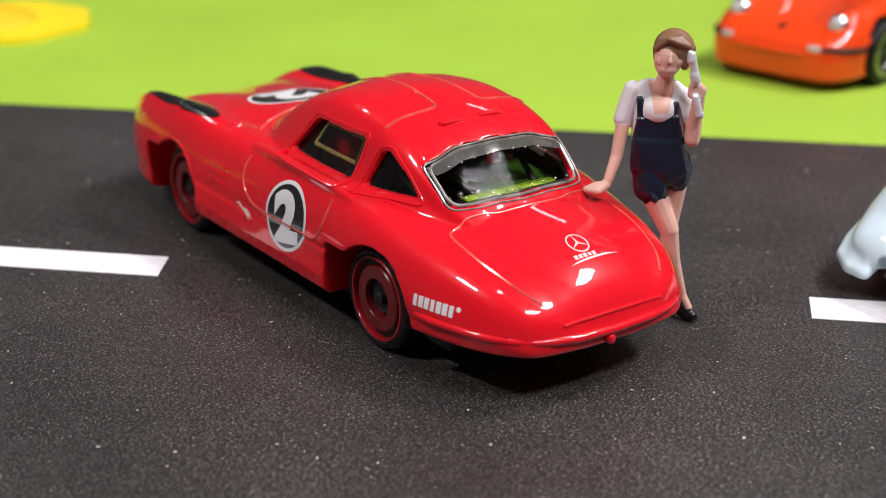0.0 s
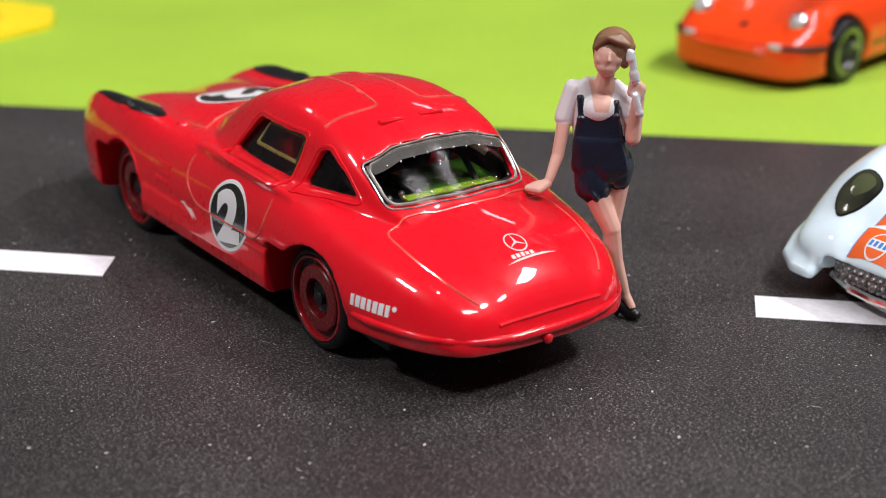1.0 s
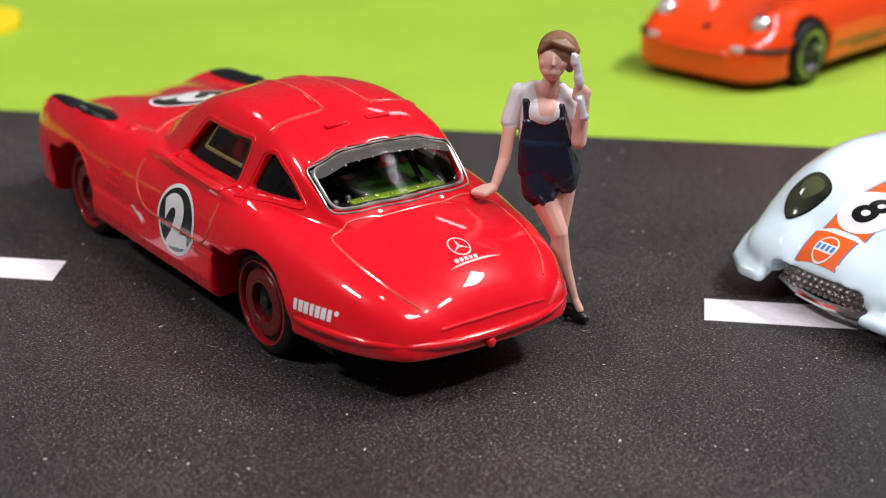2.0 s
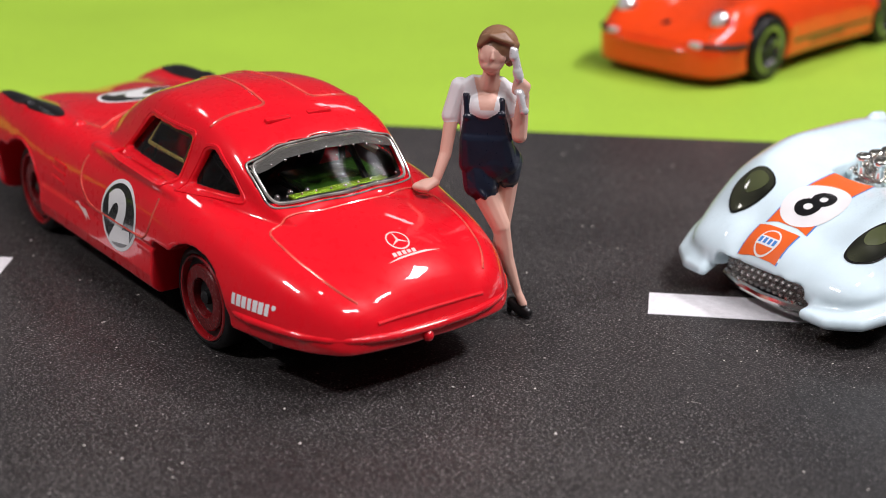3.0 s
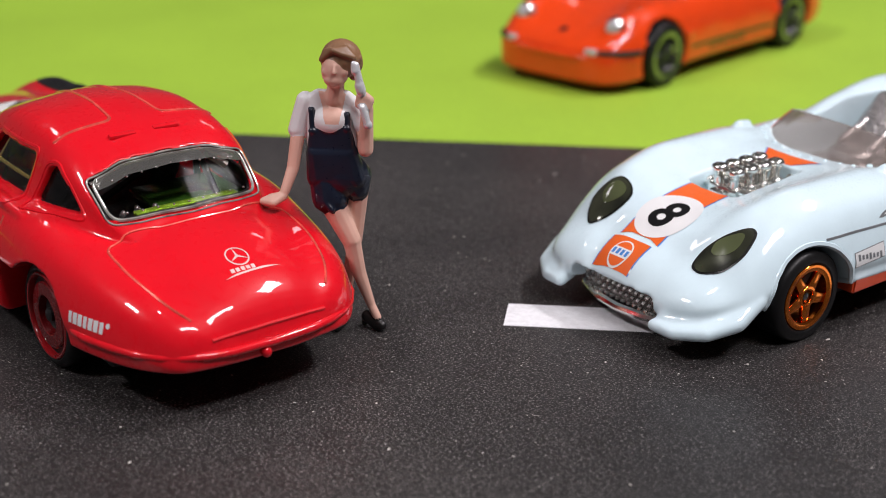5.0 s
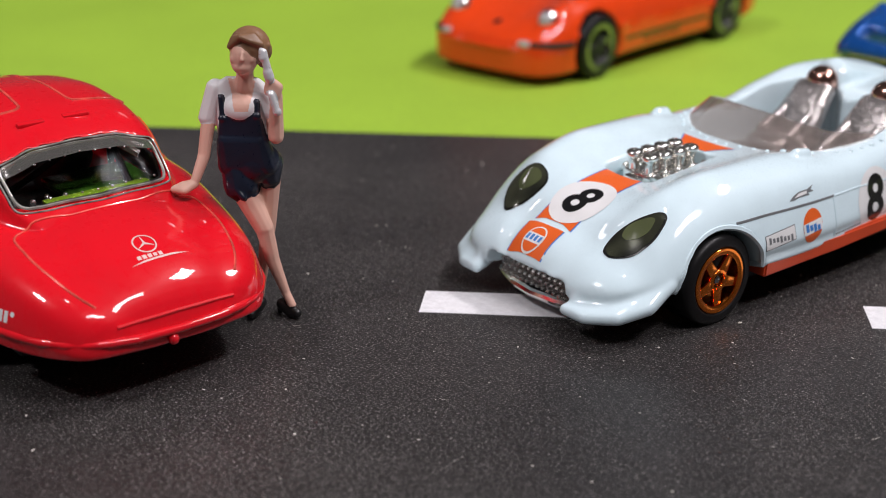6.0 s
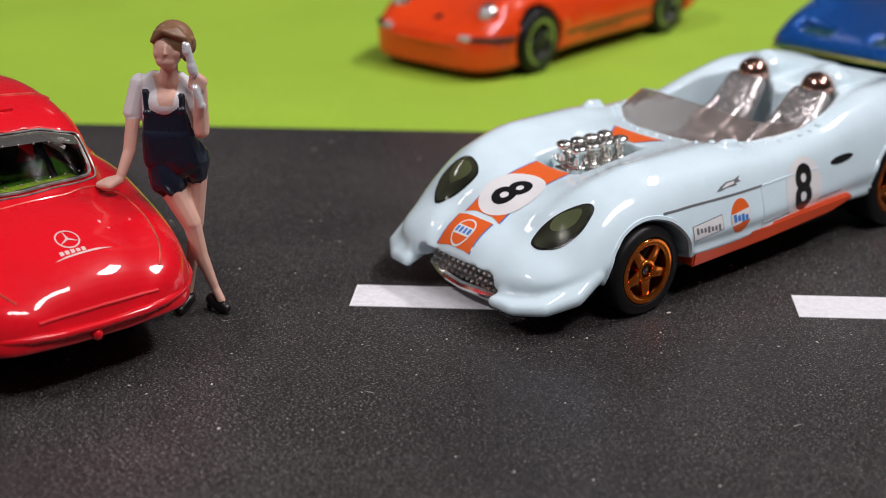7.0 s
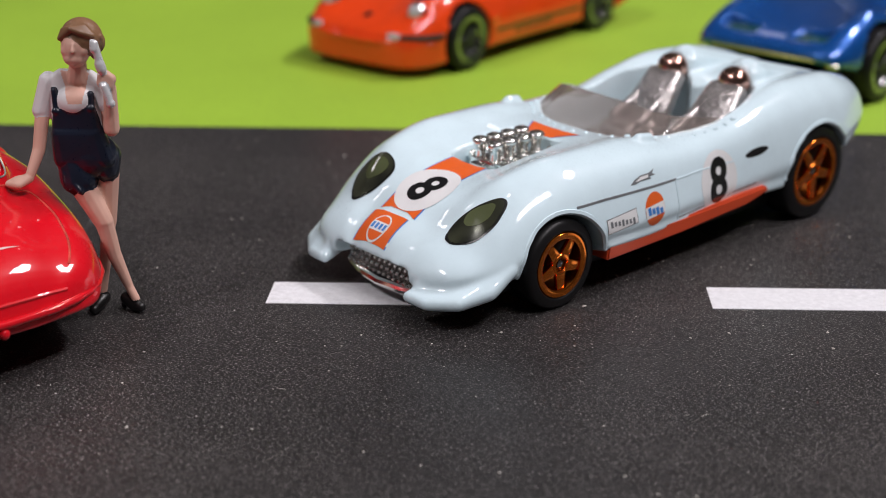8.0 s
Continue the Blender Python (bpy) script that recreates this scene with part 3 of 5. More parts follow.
    mesh_object("body", shell, [RED_PAINT, BLACK_PLASTIC], car, "", 60)
    for p, dark in zip(shell.polygons, lining):
        p.material_index = 1 if dark else 0

    part("chassis", box(-27, 31, -9.5, 9.5, 1.9, 3.6, 0.5), BLACK_PLASTIC, car, "black underside plate")
    # cabin floor, seats and roll cage
    part("interior", join(box(-20, 5, -8.4, 8.4, 4.2, 7.0, 0.6), hull([(-8, 4, 8, 1.6), (-12, 4, 13, 1.2), (-4, 4, 8, 1.5)]), hull([(-8, -4, 8, 1.6), (-12, -4, 13, 1.2), (-4, -4, 8, 1.5)]), box(0.5, 3.5, -8, 8, 10, 13.2, 0.8)), BLACK_PLASTIC, car, "black seats and dashboard")
    # Green shelf and lime strip are added to imitate grass in the glass.
    part("parcel_shelf", box(-20.2, -13.2, -7.9, 0.6, 11.2, 12.0, 0.3), GRASS_IMAGE, car, "parcel shelf coloured dark green for the grass imaged in the window")
    part("refracted_strip", box(-21.0, -19.9, -6.6, 3.4, 12.1, 12.5, 0.15), LIME_REFRACTION, car, "added lime strip for grass refracted at the rear window's foot")
    part("parcel_shelf", box(-20.2, -14.4, 1.0, 7.9, 10.6, 11.4, 0.3), BLACK_PLASTIC, car, "black parcel shelf")
    for k in range(5):
        part("cage_joint", ball(-18.6 + 0.5 * (k % 2), 6.6 - 1.5 * k, 11.8, 0.3, 0.3, 0.4, 2), SILVER_PLASTIC, car, "small silver cage joint")
    part("glass_rib", tube([(-19.0, 6.4, 14.9), (-18.2, 4.5, 15.9), (-17.9, 0, 16.5), (-18.2, -4.5, 16.1), (-19.4, -6.4, 14.7)], 0.42), CLEAR_RIM, car, "greyish moulded rib of the clear glazing")
    for side in (1, -1):
        part("roll_bar", tube([(-12.8, 6.6 * side, 8), (-12.6, 6.7 * side, 15), (-11.6, 5.6 * side, 17.3), (-11.4, 0, 17.7)], 0.35), BLACK_PLASTIC, car, "black roll cage tube")
        part("roll_bar", tube([(-12.2, 6.2 * side, 16.5), (-20.5, 5.2 * side, 11.0)], 0.35), BLACK_PLASTIC, car, "black roll cage tube")
        part("window_trim", tube([(-4.6, 8.6 * side, 14.7), (-5.6, 7.5 * side, 16.7), (-11.9, 7.6 * side, 16.7), (-11.7, 8.7 * side, 14.6), (-4.6, 8.6 * side, 14.7)], 0.22), GOLD_PRINT, car, "tan window inner frame")
    part("roll_bar", tube([(-12.4, -6.4, 15.5), (-12.8, 6.4, 9.5)], 0.35), BLACK_PLASTIC, car, "black roll cage tube")
    part("steering_wheel", tube([(-1.2 + 0.3 * math.sin(a), 4 + 1.7 * math.cos(a), 12 + 1.7 * math.sin(a)) for a in np.linspace(0, 2 * math.pi, 20)], 0.22), BLACK_PLASTIC, car)
    # glazing
    glaze = loft(inner_keys, lambda w, zt, s: cabin(w, zt, s, 0.55), 60)
    gm = bpy.data.meshes.new("tmp")
    glaze.to_mesh(gm)
    glaze.free()
    gt = tree_of(gm)
    bpy.data.meshes.remove(gm)
    for side in ("left", "right"):
        k = -1 if side == "left" else 1
        p = part("side_window", lay(flat_polygon([(k * u, z) for u, z in [(-1.8, 13.6), (-3.9, 17.4), (-13.2, 17.5), (-13.0, 13.4)]], 1.0), gt, side, (0, 0, 0)), SMOKED, car, "smoked clear side window")
        p.visible_shadow = False
        p = part("quarter_window", lay(flat_polygon([(k * u, z) for u, z in [(-14.0, 13.5), (-14.7, 16.6), (-16.7, 16.8), (-20.8, 13.5)]], 1.0), gt, side, (0, 0, 0)), SMOKED, car, "smoked clear quarter window")
        p.visible_shadow = False
    rear = part("rear_window", lay(flat_polygon([(x * 0.99, 15.3 + (z - 15.3) * 0.99) for x, z in REAR_EDGE], 0.8), hull_tree, "back", (0, 0, 0), 0, -0.12), CLEAR, car, "clear riveted plastic rear window")
    rear.visible_shadow = False
    front = part("windscreen", lay(flat_polygon([(-7.8, 14.7), (7.8, 14.7), (6.1, 18.1), (-6.1, 18.1)], 1.0), gt, "front", (0, 0, 0)), CLEAR, car, "clear plastic windscreen")
    front.visible_shadow = False
    edge = rounded([(x * 0.95, 15.3 + (z - 15.3) * 0.88) for x, z in REAR_EDGE], 0.8)
    part("window_frame", drawn(edge + edge[:1], hull_tree, "back", 0.15, 0.25, 0.4), CLEAR_RIM, car, "greyish rear window surround")
    brim = rounded(REAR_EDGE, 0.55)
    part("window_seal", drawn(brim + brim[:1], hull_tree, "back", 0.09, 0.02, 0.3), CLEAR_RIM, car, "clear plastic edge of the rear window")
    band = [(7.35, 16.25), (4.2, 17.2), (0, 17.45), (-4.2, 17.2), (-7.35, 16.25), (-6.9, 15.75), (-4.0, 16.5), (0, 16.75), (4.0, 16.5), (6.9, 15.75)]
    part("window_band", lay(flat_polygon(band, 0.5), hull_tree, "back", (0, 0, 0), 0, 0.0), HAZY_CLEAR, rear, "hazy clear band along the window top")
    for k in range(9):
        x = -5.6 + 11.2 * k / 8
        for z in (14.1, 16.8 - abs(x) * 0.1):
            hit, _, _, _ = hull_tree.ray_cast(Vector((-60, x, z)), Vector((1, 0, 0)))
            part("rivet", ball(hit.x, hit.y, hit.z, 0.12, sub=1), SILVER_PLASTIC, rear, "small bright rivet")
    # seams, in a paler red that paints the lamp glint along them
    lid = rounded([(-5.4, -36.4), (-7.5, -33.8), (-8.5, -29.5), (-8.5, -24.7), (-4.0, -25.4), (0, -25.7), (4.0, -25.4), (8.5, -24.7), (8.5, -29.5), (7.5, -33.8), (5.4, -36.4)], 1.6)
    part("boot_seam", drawn([(-v, u) for v, u in lid[5:-5]], tree, "top", 0.12, 0.02, 0.3), GLINT_RED, car, "raised seam of the boot lid")
    for side in (1, -1):
        part("roof_seam", drawn(rounded([(-1.3 * side, -1.0), (-1.8 * side, -8.0), (-2.3 * side, -15.2), (-8.0 * side, -14.9)], 0.8)[3:-3], tree, "top", 0.17, 0.04, 0.3), GLINT_RED, car, "raised seam of the gullwing door")
        name = "left" if side > 0 else "right"
        k = -1 if side > 0 else 1
        part("door_seam", drawn([(k * u, z) for u, z in rounded([(3.0, 12.6), (3.0, 9.6), (0.3, 8.0), (-8.0, 8.1), (-12.0, 8.2), (-13.0, 12.6)], 1.5)[3:-3]], tree, name, 0.14, 0.03, 0.3), GLINT_RED, car, "raised door seam")
        for pane in ([(-1.2, 13.3), (-4.3, 17.6), (-13.7, 17.7), (-12.6, 13.0)], [(-13.7, 13.0), (-15.3, 17.0), (-16.8, 17.3), (-19.3, 15.7), (-21.6, 13.3)]):
            ring = rounded([(k * u, z) for u, z in pane], 0.7)
            part("window_lip", drawn(ring + ring[:1], tree, name, 0.2, 0.1, 0.3), RED_PAINT, car, "raised red lip round the window")
        for z in (10.1, 9.3, 8.5):
            part("side_vent", drawn([(k * 9.6, z), (k * 6.6, z - 0.1)], tree, name, 0.22, 0.08), RED_PAINT, car, "raised side louvre")
    for name in ("left", "right"):
        for u, r, z, low in ((18.2, 5.6, 4.6, 3.2),):
            part("arch_lip", drawn(arch_ring(u, r, z, tree, name, low)[:26] if name == "right" else arch_ring(u, r, z, tree, name, low)[10:], tree, name, 0.26, 0.1), RED_PAINT, car, "rolled wheel arch lip")
    for v in (2.6, -1.6):
        part("roof_vent", lay_box(v, -17.6, 2.5, 0.6, tree), RED_PAINT, car, "raised roof vent")
    part("hood_seam", drawn([(-8.8, 11.0), (-8.4, 6.8), (-6.6, 8.2), (0, 8.6), (6.6, 8.2), (8.4, 6.8), (8.8, 11.0)], tree, "top", 0.16, -0.03), GLINT_RED, car, "bonnet edge seam")
    for v in (8.6, -8.6):
        part("wing_lamp", ball(10.2, v + (0.6 if v > 0 else -0.6), 12.7, 0.9, 0.75, 0.85, 2), RED_PAINT, car, "small red wing mirror")
    # tail
    half = [(-24.6, 11.9, 6.1), (-26.4, 12.25, 6.08), (-28.0, 12.15, 6.05), (-31.0, 11.3, 6.05), (-33.2, 10.35, 6.0), (-35.0, 8.95, 5.95), (-36.0, 7.6, 5.9), (-36.7, 6.0, 5.85), (-37.1, 3.8, 5.75), (-37.2, 0, 5.7)]
    part("rear_bumper", tube(half + [(u, -v, z) for u, v, z in half[-2::-1]], 0.36, 10), RED_PAINT, car, "red rear bumper")
    part("number_plate_recess", drawn([(-5.3, 6.95), (-2.6, 7.05), (0, 7.1), (2.6, 7.05), (5.3, 6.95)], tree, "back", 0.17, 0.0), RED_PAINT, car, "raised tail panel edge")
    part("bumper_peg", ball(-37.2, 0.8, 4.95, 0.45, 0.45, 0.5, 3), RED_PAINT, car, "small round casting peg")
    for s in (1, -1):
        part("tail_lamp", ball(-35.0, 7.8 * s, 6.6, 0.85, 0.85, 0.5, 3), RED_PAINT, car, "red cast tail lamp")
    # prints
    for s, name in ((1, "left"), (-1, "right")):
        ring = part("number_roundel", lay(flat_disc(3.7, 3.25, 48, 14), tree, name, (-6.0, 0, 8.75), 10 * s, 0.03), WHITE_PRINT, car, "white edged oval number roundel")
        part("roundel_field", lay(flat_disc(3.35, 2.9, 48, 14), tree, name, (-6.0, 0, 8.75), 10 * s, 0.05), BLACK_PRINT, ring, "black oval field")
        part("digit", lay(flat_text("2", 4.9, 1.25, 0.055), tree, name, (-6.0, 0, 8.7), 10 * s, 0.07), WHITE_PRINT, ring, "white figure 2")
        part("flame_mark", lay(flat_polygon([(-2, 0.1), (-1.3, 0.5), (-0.4, 0.28), (0.5, 0.42), (1.9, -0.15), (0.9, -0.02), (1.3, -0.4), (0.1, -0.05), (-0.6, 0.02), (-1.3, 0.2)]), tree, name, (1.9, 0, 7.0), -8 * s, 0.03), PALE_PRINT, car, "small pale flame shape")
        for k in range(8):
            part("print_bar", lay(flat_rect(0.5 if k % 3 else 0.4, 0.95) if k < 7 else flat_disc(0.22, 0.22, 12, 2), tree, name, (-26.2 - 0.62 * k, 0, 7.4 if k < 7 else 7.7), 2 * s, 0.03), WHITE_PRINT, car, "white sponsor lettering as plain bars")
    ring = part("number_roundel", lay(flat_disc(4.5, 4.6), tree, "top", (15.0, 0.2, 0), 0, 0.03), WHITE_PRINT, car, "white edged round number on the bonnet")
    part("roundel_field", lay(flat_disc(4.15, 4.2), tree, "top", (15.0, 0.2, 0), 0, 0.05), BLACK_PRINT, ring, "black round field")
    part("digit", lay(flat_text("2", 6.8, 1.05, 0.06), tree, "top", (15.0, 0.2, 0), 180, 0.07), WHITE_PRINT, ring, "white figure 2")
    badge = part("boot_badge", lay(flat_ring(1.02, 0.13), tree, "top", (-31.8, 0.0, 0), 0, 0.03), PALE_PRINT, car, "round pale badge print on the boot")
    for k in range(3):
        a = math.pi / 2 + 2 * math.pi * k / 3
        part("badge_bar", lay(flat_polygon([(0.12 * math.sin(a), -0.12 * math.cos(a)), (-0.12 * math.sin(a), 0.12 * math.cos(a)), (1.0 * math.cos(a), 1.0 * math.sin(a))], 0.3), tree, "top", (-31.8, 0.0, 0), 0, 0.03), PALE_PRINT, badge)
    part("script_line", lay(flat_polygon([(-2.2, -0.12), (3.2, 0.1), (1.8, 0.22), (-1.0, 0.08)], 0.4), tree, "top", (-33.5, 0.0, 0), 0, 0.03), PALE_PRINT, car, "thin pale underline print")
    for k in range(5):
        part("print_bar", lay(flat_rect(0.34, 0.36 if k != 3 else 0.3), tree, "top", (-33.1, 1.2 - 0.48 * k, 0), 0, 0.03), PALE_PRINT, car, "pale model script as plain bars")
    for s in (1, -1):
        part("wing_patch", lay(flat_disc(1.4, 8.2, 96, 26), tree, "top", (21.4, 9.8 * s, 0), 0, 0.06), BLACK_PRINT, car, "black oblong patch on the wing top")
        part("headlamp", ball(33.0, 8.2 * s, 8.2, 1.2, 1.5, 1.5, 2), CHROME, car, "small chrome headlamp")
    for u, r in ((17.7, 4.65), (-19.0, 4.7)):
        for s in (1, -1):
            wheel(car, u, 11.5 * s, r, 4.0, "disc")
    return car


def lay_box(v, u, w, d, tree):
    """A low raised block on the top of a body."""
    hit, _, _, _ = tree.ray_cast(Vector((u, v, 60)), Vector((0, 0, -1)))
    bm = box(-d / 2, d / 2, -w / 2, w / 2, -0.25, 0.22, 0.15)
    bm.transform(Matrix.Translation(hit) @ Matrix.Rotation(radians(-16), 4, "Y"))
    return bm


red_car()


# ---- the pale blue open racer ----
def blue_racer():
    car = empty_thing("toy_car", 82.35, 139.92, 221.8, "pale blue die-cast open racer with orange stripe and number eight", "toy car", "toy cars")
    keys = {"u": [30.7, 30.3, 29.2, 26.7, 24.5, 21.0, 15.0, 7.0, 0.0, -7.0, -13.0, -19.0, -25.0, -30.0, -33.5, -35.0],
            "w": [5.6, 7.4, 9.7, 11.4, 12.3, 13.0, 13.5, 13.6, 13.3, 12.9, 13.1, 13.5, 13.1, 11.7, 9.6, 6.8],
            "zw": [4.2, 4.4, 4.8, 5.4, 6.0, 6.8, 7.2, 7.2, 7.2, 7.2, 7.8, 8.4, 9.2, 9.7, 9.9, 9.7],
            "zb": [3.6, 3.2, 3.0, 3.0, 3.7, 4.2, 4.2, 4.3, 4.5, 4.5, 4.3, 4.3, 6.4, 7.8, 8.6, 8.9],
            "cv": [3.5, 4.4, 5.6, 6.7, 7.6, 8.3, 8.7, 8.9, 9.2, 9.5, 9.6, 9.6, 9.2, 8.4, 7.2, 5.0],
            "f": [0.55, 0.55, 0.55, 0.56, 0.58, 0.6, 0.68, 0.74, 0.76, 0.76, 0.72, 0.68, 0.66, 0.64, 0.62, 0.6],
            "cz": [4.8, 5.3, 6.3, 7.8, 9.9, 12.15, 13.2, 13.15, 12.4, 12.6, 14.0, 15.0, 14.8, 13.8, 12.2, 10.4],
            "zt": [5.0, 5.7, 6.9, 8.3, 9.5, 10.5, 11.3, 12.2, 11.6, 11.4, 12.6, 14.2, 14.1, 13.2, 11.9, 10.4]}

    def section(w, zw, zb, cv, f, cz, zt):
        return [(0, zb), (w * 0.5, zb), (w * 0.95, zb + 0.3), (w * 0.99, zb + 0.5 * (zw - zb)), (w, zw), (w - 0.32 * (w - cv), zw + f * (cz - zw)), (cv, cz), (cv * 0.62, cz + 0.42 * (zt - cz) - 0.2), (cv * 0.3, cz + 0.92 * (zt - cz)), (0, zt)]

    body = loft(keys, section)
    solids, cuts = [body], []
    for s in (1, -1):
        solids += [hull([(31.2, 6.3 * s, 2.7, 0.6), (30.9, 8.5 * s, 2.6, 0.65), (29.2, 10.8 * s, 2.85, 0.7), (26.6, 12.0 * s, 3.6, 0.75), (24.2, 12.1 * s, 5.2, 0.7), (26.5, 8.0 * s, 3.4, 0.8), (24.0, 10.0 * s, 5.0, 0.8)]),
                   hull([(30.2, 6.6 * s, 3.6, 0.6), (28.4, 9.3 * s, 3.9, 0.7), (25.0, 11.5 * s, 5.2, 0.8), (27.0, 6.6 * s, 4.4, 0.9), (24.0, 9.0 * s, 5.0, 1.0)]),
                   capsule((-18.6, 4.3 * s, 14.2), (-30.5, 3.8 * s, 12.0), 2.5, 1.5),
                   capsule((4.6, 9.2 * s, 13.0), (3.2, 9.3 * s, 12.9), 0.6, 0.55)]
        cuts += [arch(18.2, 5.1, 4.2, s, 8.0), arch(-20.7, 5.8, 5.0, s, 8.0)]
    cuts += [box(27.3, 36, -5.5, 5.5, 0, 4.7, 0.5), box(9.2, 18.0, -3.3, 3.3, 9.0, 16, 0.5),
             prism(rounded([(0.6, -8.0), (3.6, -4.6), (3.8, 4.6), (0.8, 8.2), (-3.0, 8.9), (-12.0, 8.9), (-17.2, 6.6), (-17.0, 2.2), (-14.5, 0), (-17.0, -2.2), (-17.2, -6.6), (-12.0, -8.6), (-4.0, -8.7)], 1.4), "uv", 7.4, 20)]
    shell = cast(solids, cuts, 0.18, 9)
    tree = tree_of(shell)
    mesh_object("body", shell, SKY_PAINT, car, "", 60)
    part("chassis", box(-27, 27, -9.8, 9.8, 1.7, 4.6, 0.5), BLACK_PLASTIC, car, "black underside plate")
    for s in (1, -1):
        sill = prism([(12.9, 3.6), (12.7, 5.5), (2.0, 5.45), (-11.2, 5.9), (-11.8, 5.3), (-8.0, 4.5), (2.0, 3.9)], "uz", 9.0 if s > 0 else -13.45, 13.45 if s > 0 else -9.0)
        bmesh.ops.bevel(sill, geom=sill.edges[:], offset=0.18, segments=2, affect="EDGES")
        part("sill", sill, ORANGE_PLASTIC, car, "orange red sill strip")
    # grille
    part("grille_back", box(27.4, 28.7, -5.6, 5.6, 2.0, 5.0, 0.2), SILVER_PLASTIC, car, "silver grille")
    studs = join(*[ball(28.75 + 0.12 * (3 - r), -5.0 + 0.75 * k + (0.37 if r % 2 else 0), 2.45 + 0.62 * r, 0.34, 0.29, 0.27, 1) for r in range(4) for k in range(13)])
    part("grille_mesh", studs, CHROME, car, "studded chrome grille mesh")
    part("front_splitter", tube([(28.2, -6.0, 2.0), (29.3, -3.0, 1.85), (29.6, 0, 1.8), (29.3, 3.0, 1.85), (28.2, 6.0, 2.0)], 0.42, 8), CHROME, car, "chrome lower lip")
    # headlamps
    for tear in ([(27.3, 6.5), (27.45, 7.6), (26.2, 9.4), (24.5, 10.2), (22.5, 9.95), (22.5, 9.2), (24.4, 7.5), (26.0, 6.4)],
                 [(27.4, -6.9), (26.4, -5.6), (25.0, -4.9), (23.6, -4.9), (22.8, -5.8), (22.6, -7.2), (23.2, -8.6), (24.5, -9.3), (26.0, -8.6)]):
        mu, mv = (sum(p[i] for p in tear) / len(tear) for i in (0, 1))
        flat = [(-(v - mv), u - mu) for u, v in tear]
        back = part("headlamp", lay(flat_polygon(rounded(flat, 0.8), 0.5), tree, "top", (mu, mv, 0), 0, 0.05), BLACK_PRINT, car, "teardrop headlamp with dark surround")
        small = [(x * 0.9, y * 0.92) for x, y in flat]
        part("lamp_lens", lay(flat_polygon(rounded(small, 0.8), 0.4), tree, "top", (mu, mv, 0), 0, 0.1), LENS, back, "olive tinted lens")
        # Olive patch painted on each lens for the reflection at its centre.
        gleam = [(x * 0.55, y * 0.48 - 0.5) for x, y in flat]
        part("lens_gleam", lay(flat_polygon(rounded(gleam, 0.4), 0.4), tree, "top", (mu, mv, 0), 0, 0.13), LENS_GLEAM, back, "small olive reflection painted on the lens")
    # engine
    part("engine_bay_floor", box(9.0, 18.2, -3.5, 3.5, 8.6, 9.3, 0.2), SKY_PAINT, car, "pale blue engine bay floor")
    eng = part("engine", join(box(10.0, 16.8, -1.9, 1.9, 9.2, 11.2, 0.4), box(15.8, 17.6, -1.0, 1.0, 9.2, 10.9, 0.3)), CHROME, car, "chrome engine block")
    for s in (1, -1):
        for k in range(4):
            u = 16.0 - 1.85 * k
            stack = lathe([(0.55, 11.0), (0.48, 11.6), (0.6, 12.1), (0.82, 12.4), (0.84, 12.65), (0.7, 12.85), (0.4, 12.98), (0.01, 13.0)], 20, "Z")
            part("intake_trumpet", moved(stack, Matrix.Translation((u, 1.05 * s, 0.1))), CHROME, eng, "flared chrome intake stack")
            part("exhaust_pipe", capsule((u, 1.8 * s, 10.9), (u - 0.7, 2.9 * s, 10.4), 0.45, 0.5), CHROME, eng, "chrome exhaust header")
            part("rocker_bolt", ball(u - 0.9, 2.2 * s, 11.2, 0.42, sub=2), CHROME, eng)
            part("fuel_line", capsule((u - 0.4, 2.7 * s, 10.9), (u - 1.3, 2.9 * s, 10.9), 0.3, 0.3), CHROME, eng)
    # cockpit
    part("cockpit_floor", box(-17.0, 3.6, -8.8, 8.8, 6.6, 7.9, 0.3), SILVER_PLASTIC, car, "silver cockpit tub")
    part("dashboard", hull([(0.8, -6.0, 9.6, 1.0), (0.8, 6.0, 9.6, 1.0), (2.0, 0, 10.0, 1.0)]), SILVER_PLASTIC, car, "silver dashboard")
    part("steering_wheel", tube([(-2.5 + 0.5 * math.sin(a), 4 + 1.6 * math.cos(a), 10.2 + 1.6 * math.sin(a)) for a in np.linspace(0, 2 * math.pi, 20)], 0.25), SILVER_PLASTIC, car, "silver steering wheel")
    for s in (1, -1):
        seat = part("seat", join(hull([(-7.6, 2.6 * s, 8.6, 0.9), (-7.6, 5.8 * s, 8.6, 0.9), (-12.5, 2.6 * s, 8.8, 1.1), (-12.5, 5.8 * s, 8.8, 1.1)]), hull([(-12.0, 2.3 * s, 9.6, 1.2), (-12.0, 6.2 * s, 9.6, 1.2), (-15.2, 2.9 * s, 13.4, 1.1), (-15.2, 5.7 * s, 13.4, 1.1)]), capsule((-9.0, 2.3 * s, 9.6), (-13.6, 2.6 * s, 12.0), 0.55, 0.5), capsule((-9.0, 6.2 * s, 9.6), (-13.6, 6.0 * s, 12.0), 0.55, 0.5)), SILVER_PLASTIC, car, "silver moulded bucket seat")
        part("headrest", ball(-16.3, 4.3 * s, 14.3, 1.6, 1.85, 1.75, 3), ROSY_CHROME, seat, "rounded rosy chrome headrest")
    base = [(-10.6, 9.6, 11.4), (-6.5, 10.1, 11.9), (-2.0, 9.8, 12.1), (1.6, 8.5, 12.1), (3.6, 5.6, 12.05), (4.6, 1.8, 12.05), (4.5, -1.8, 12.05), (3.6, -5.6, 12.1), (1.6, -8.4, 12.15), (-3.0, -9.2, 12.0), (-8.0, -9.0, 11.5)]
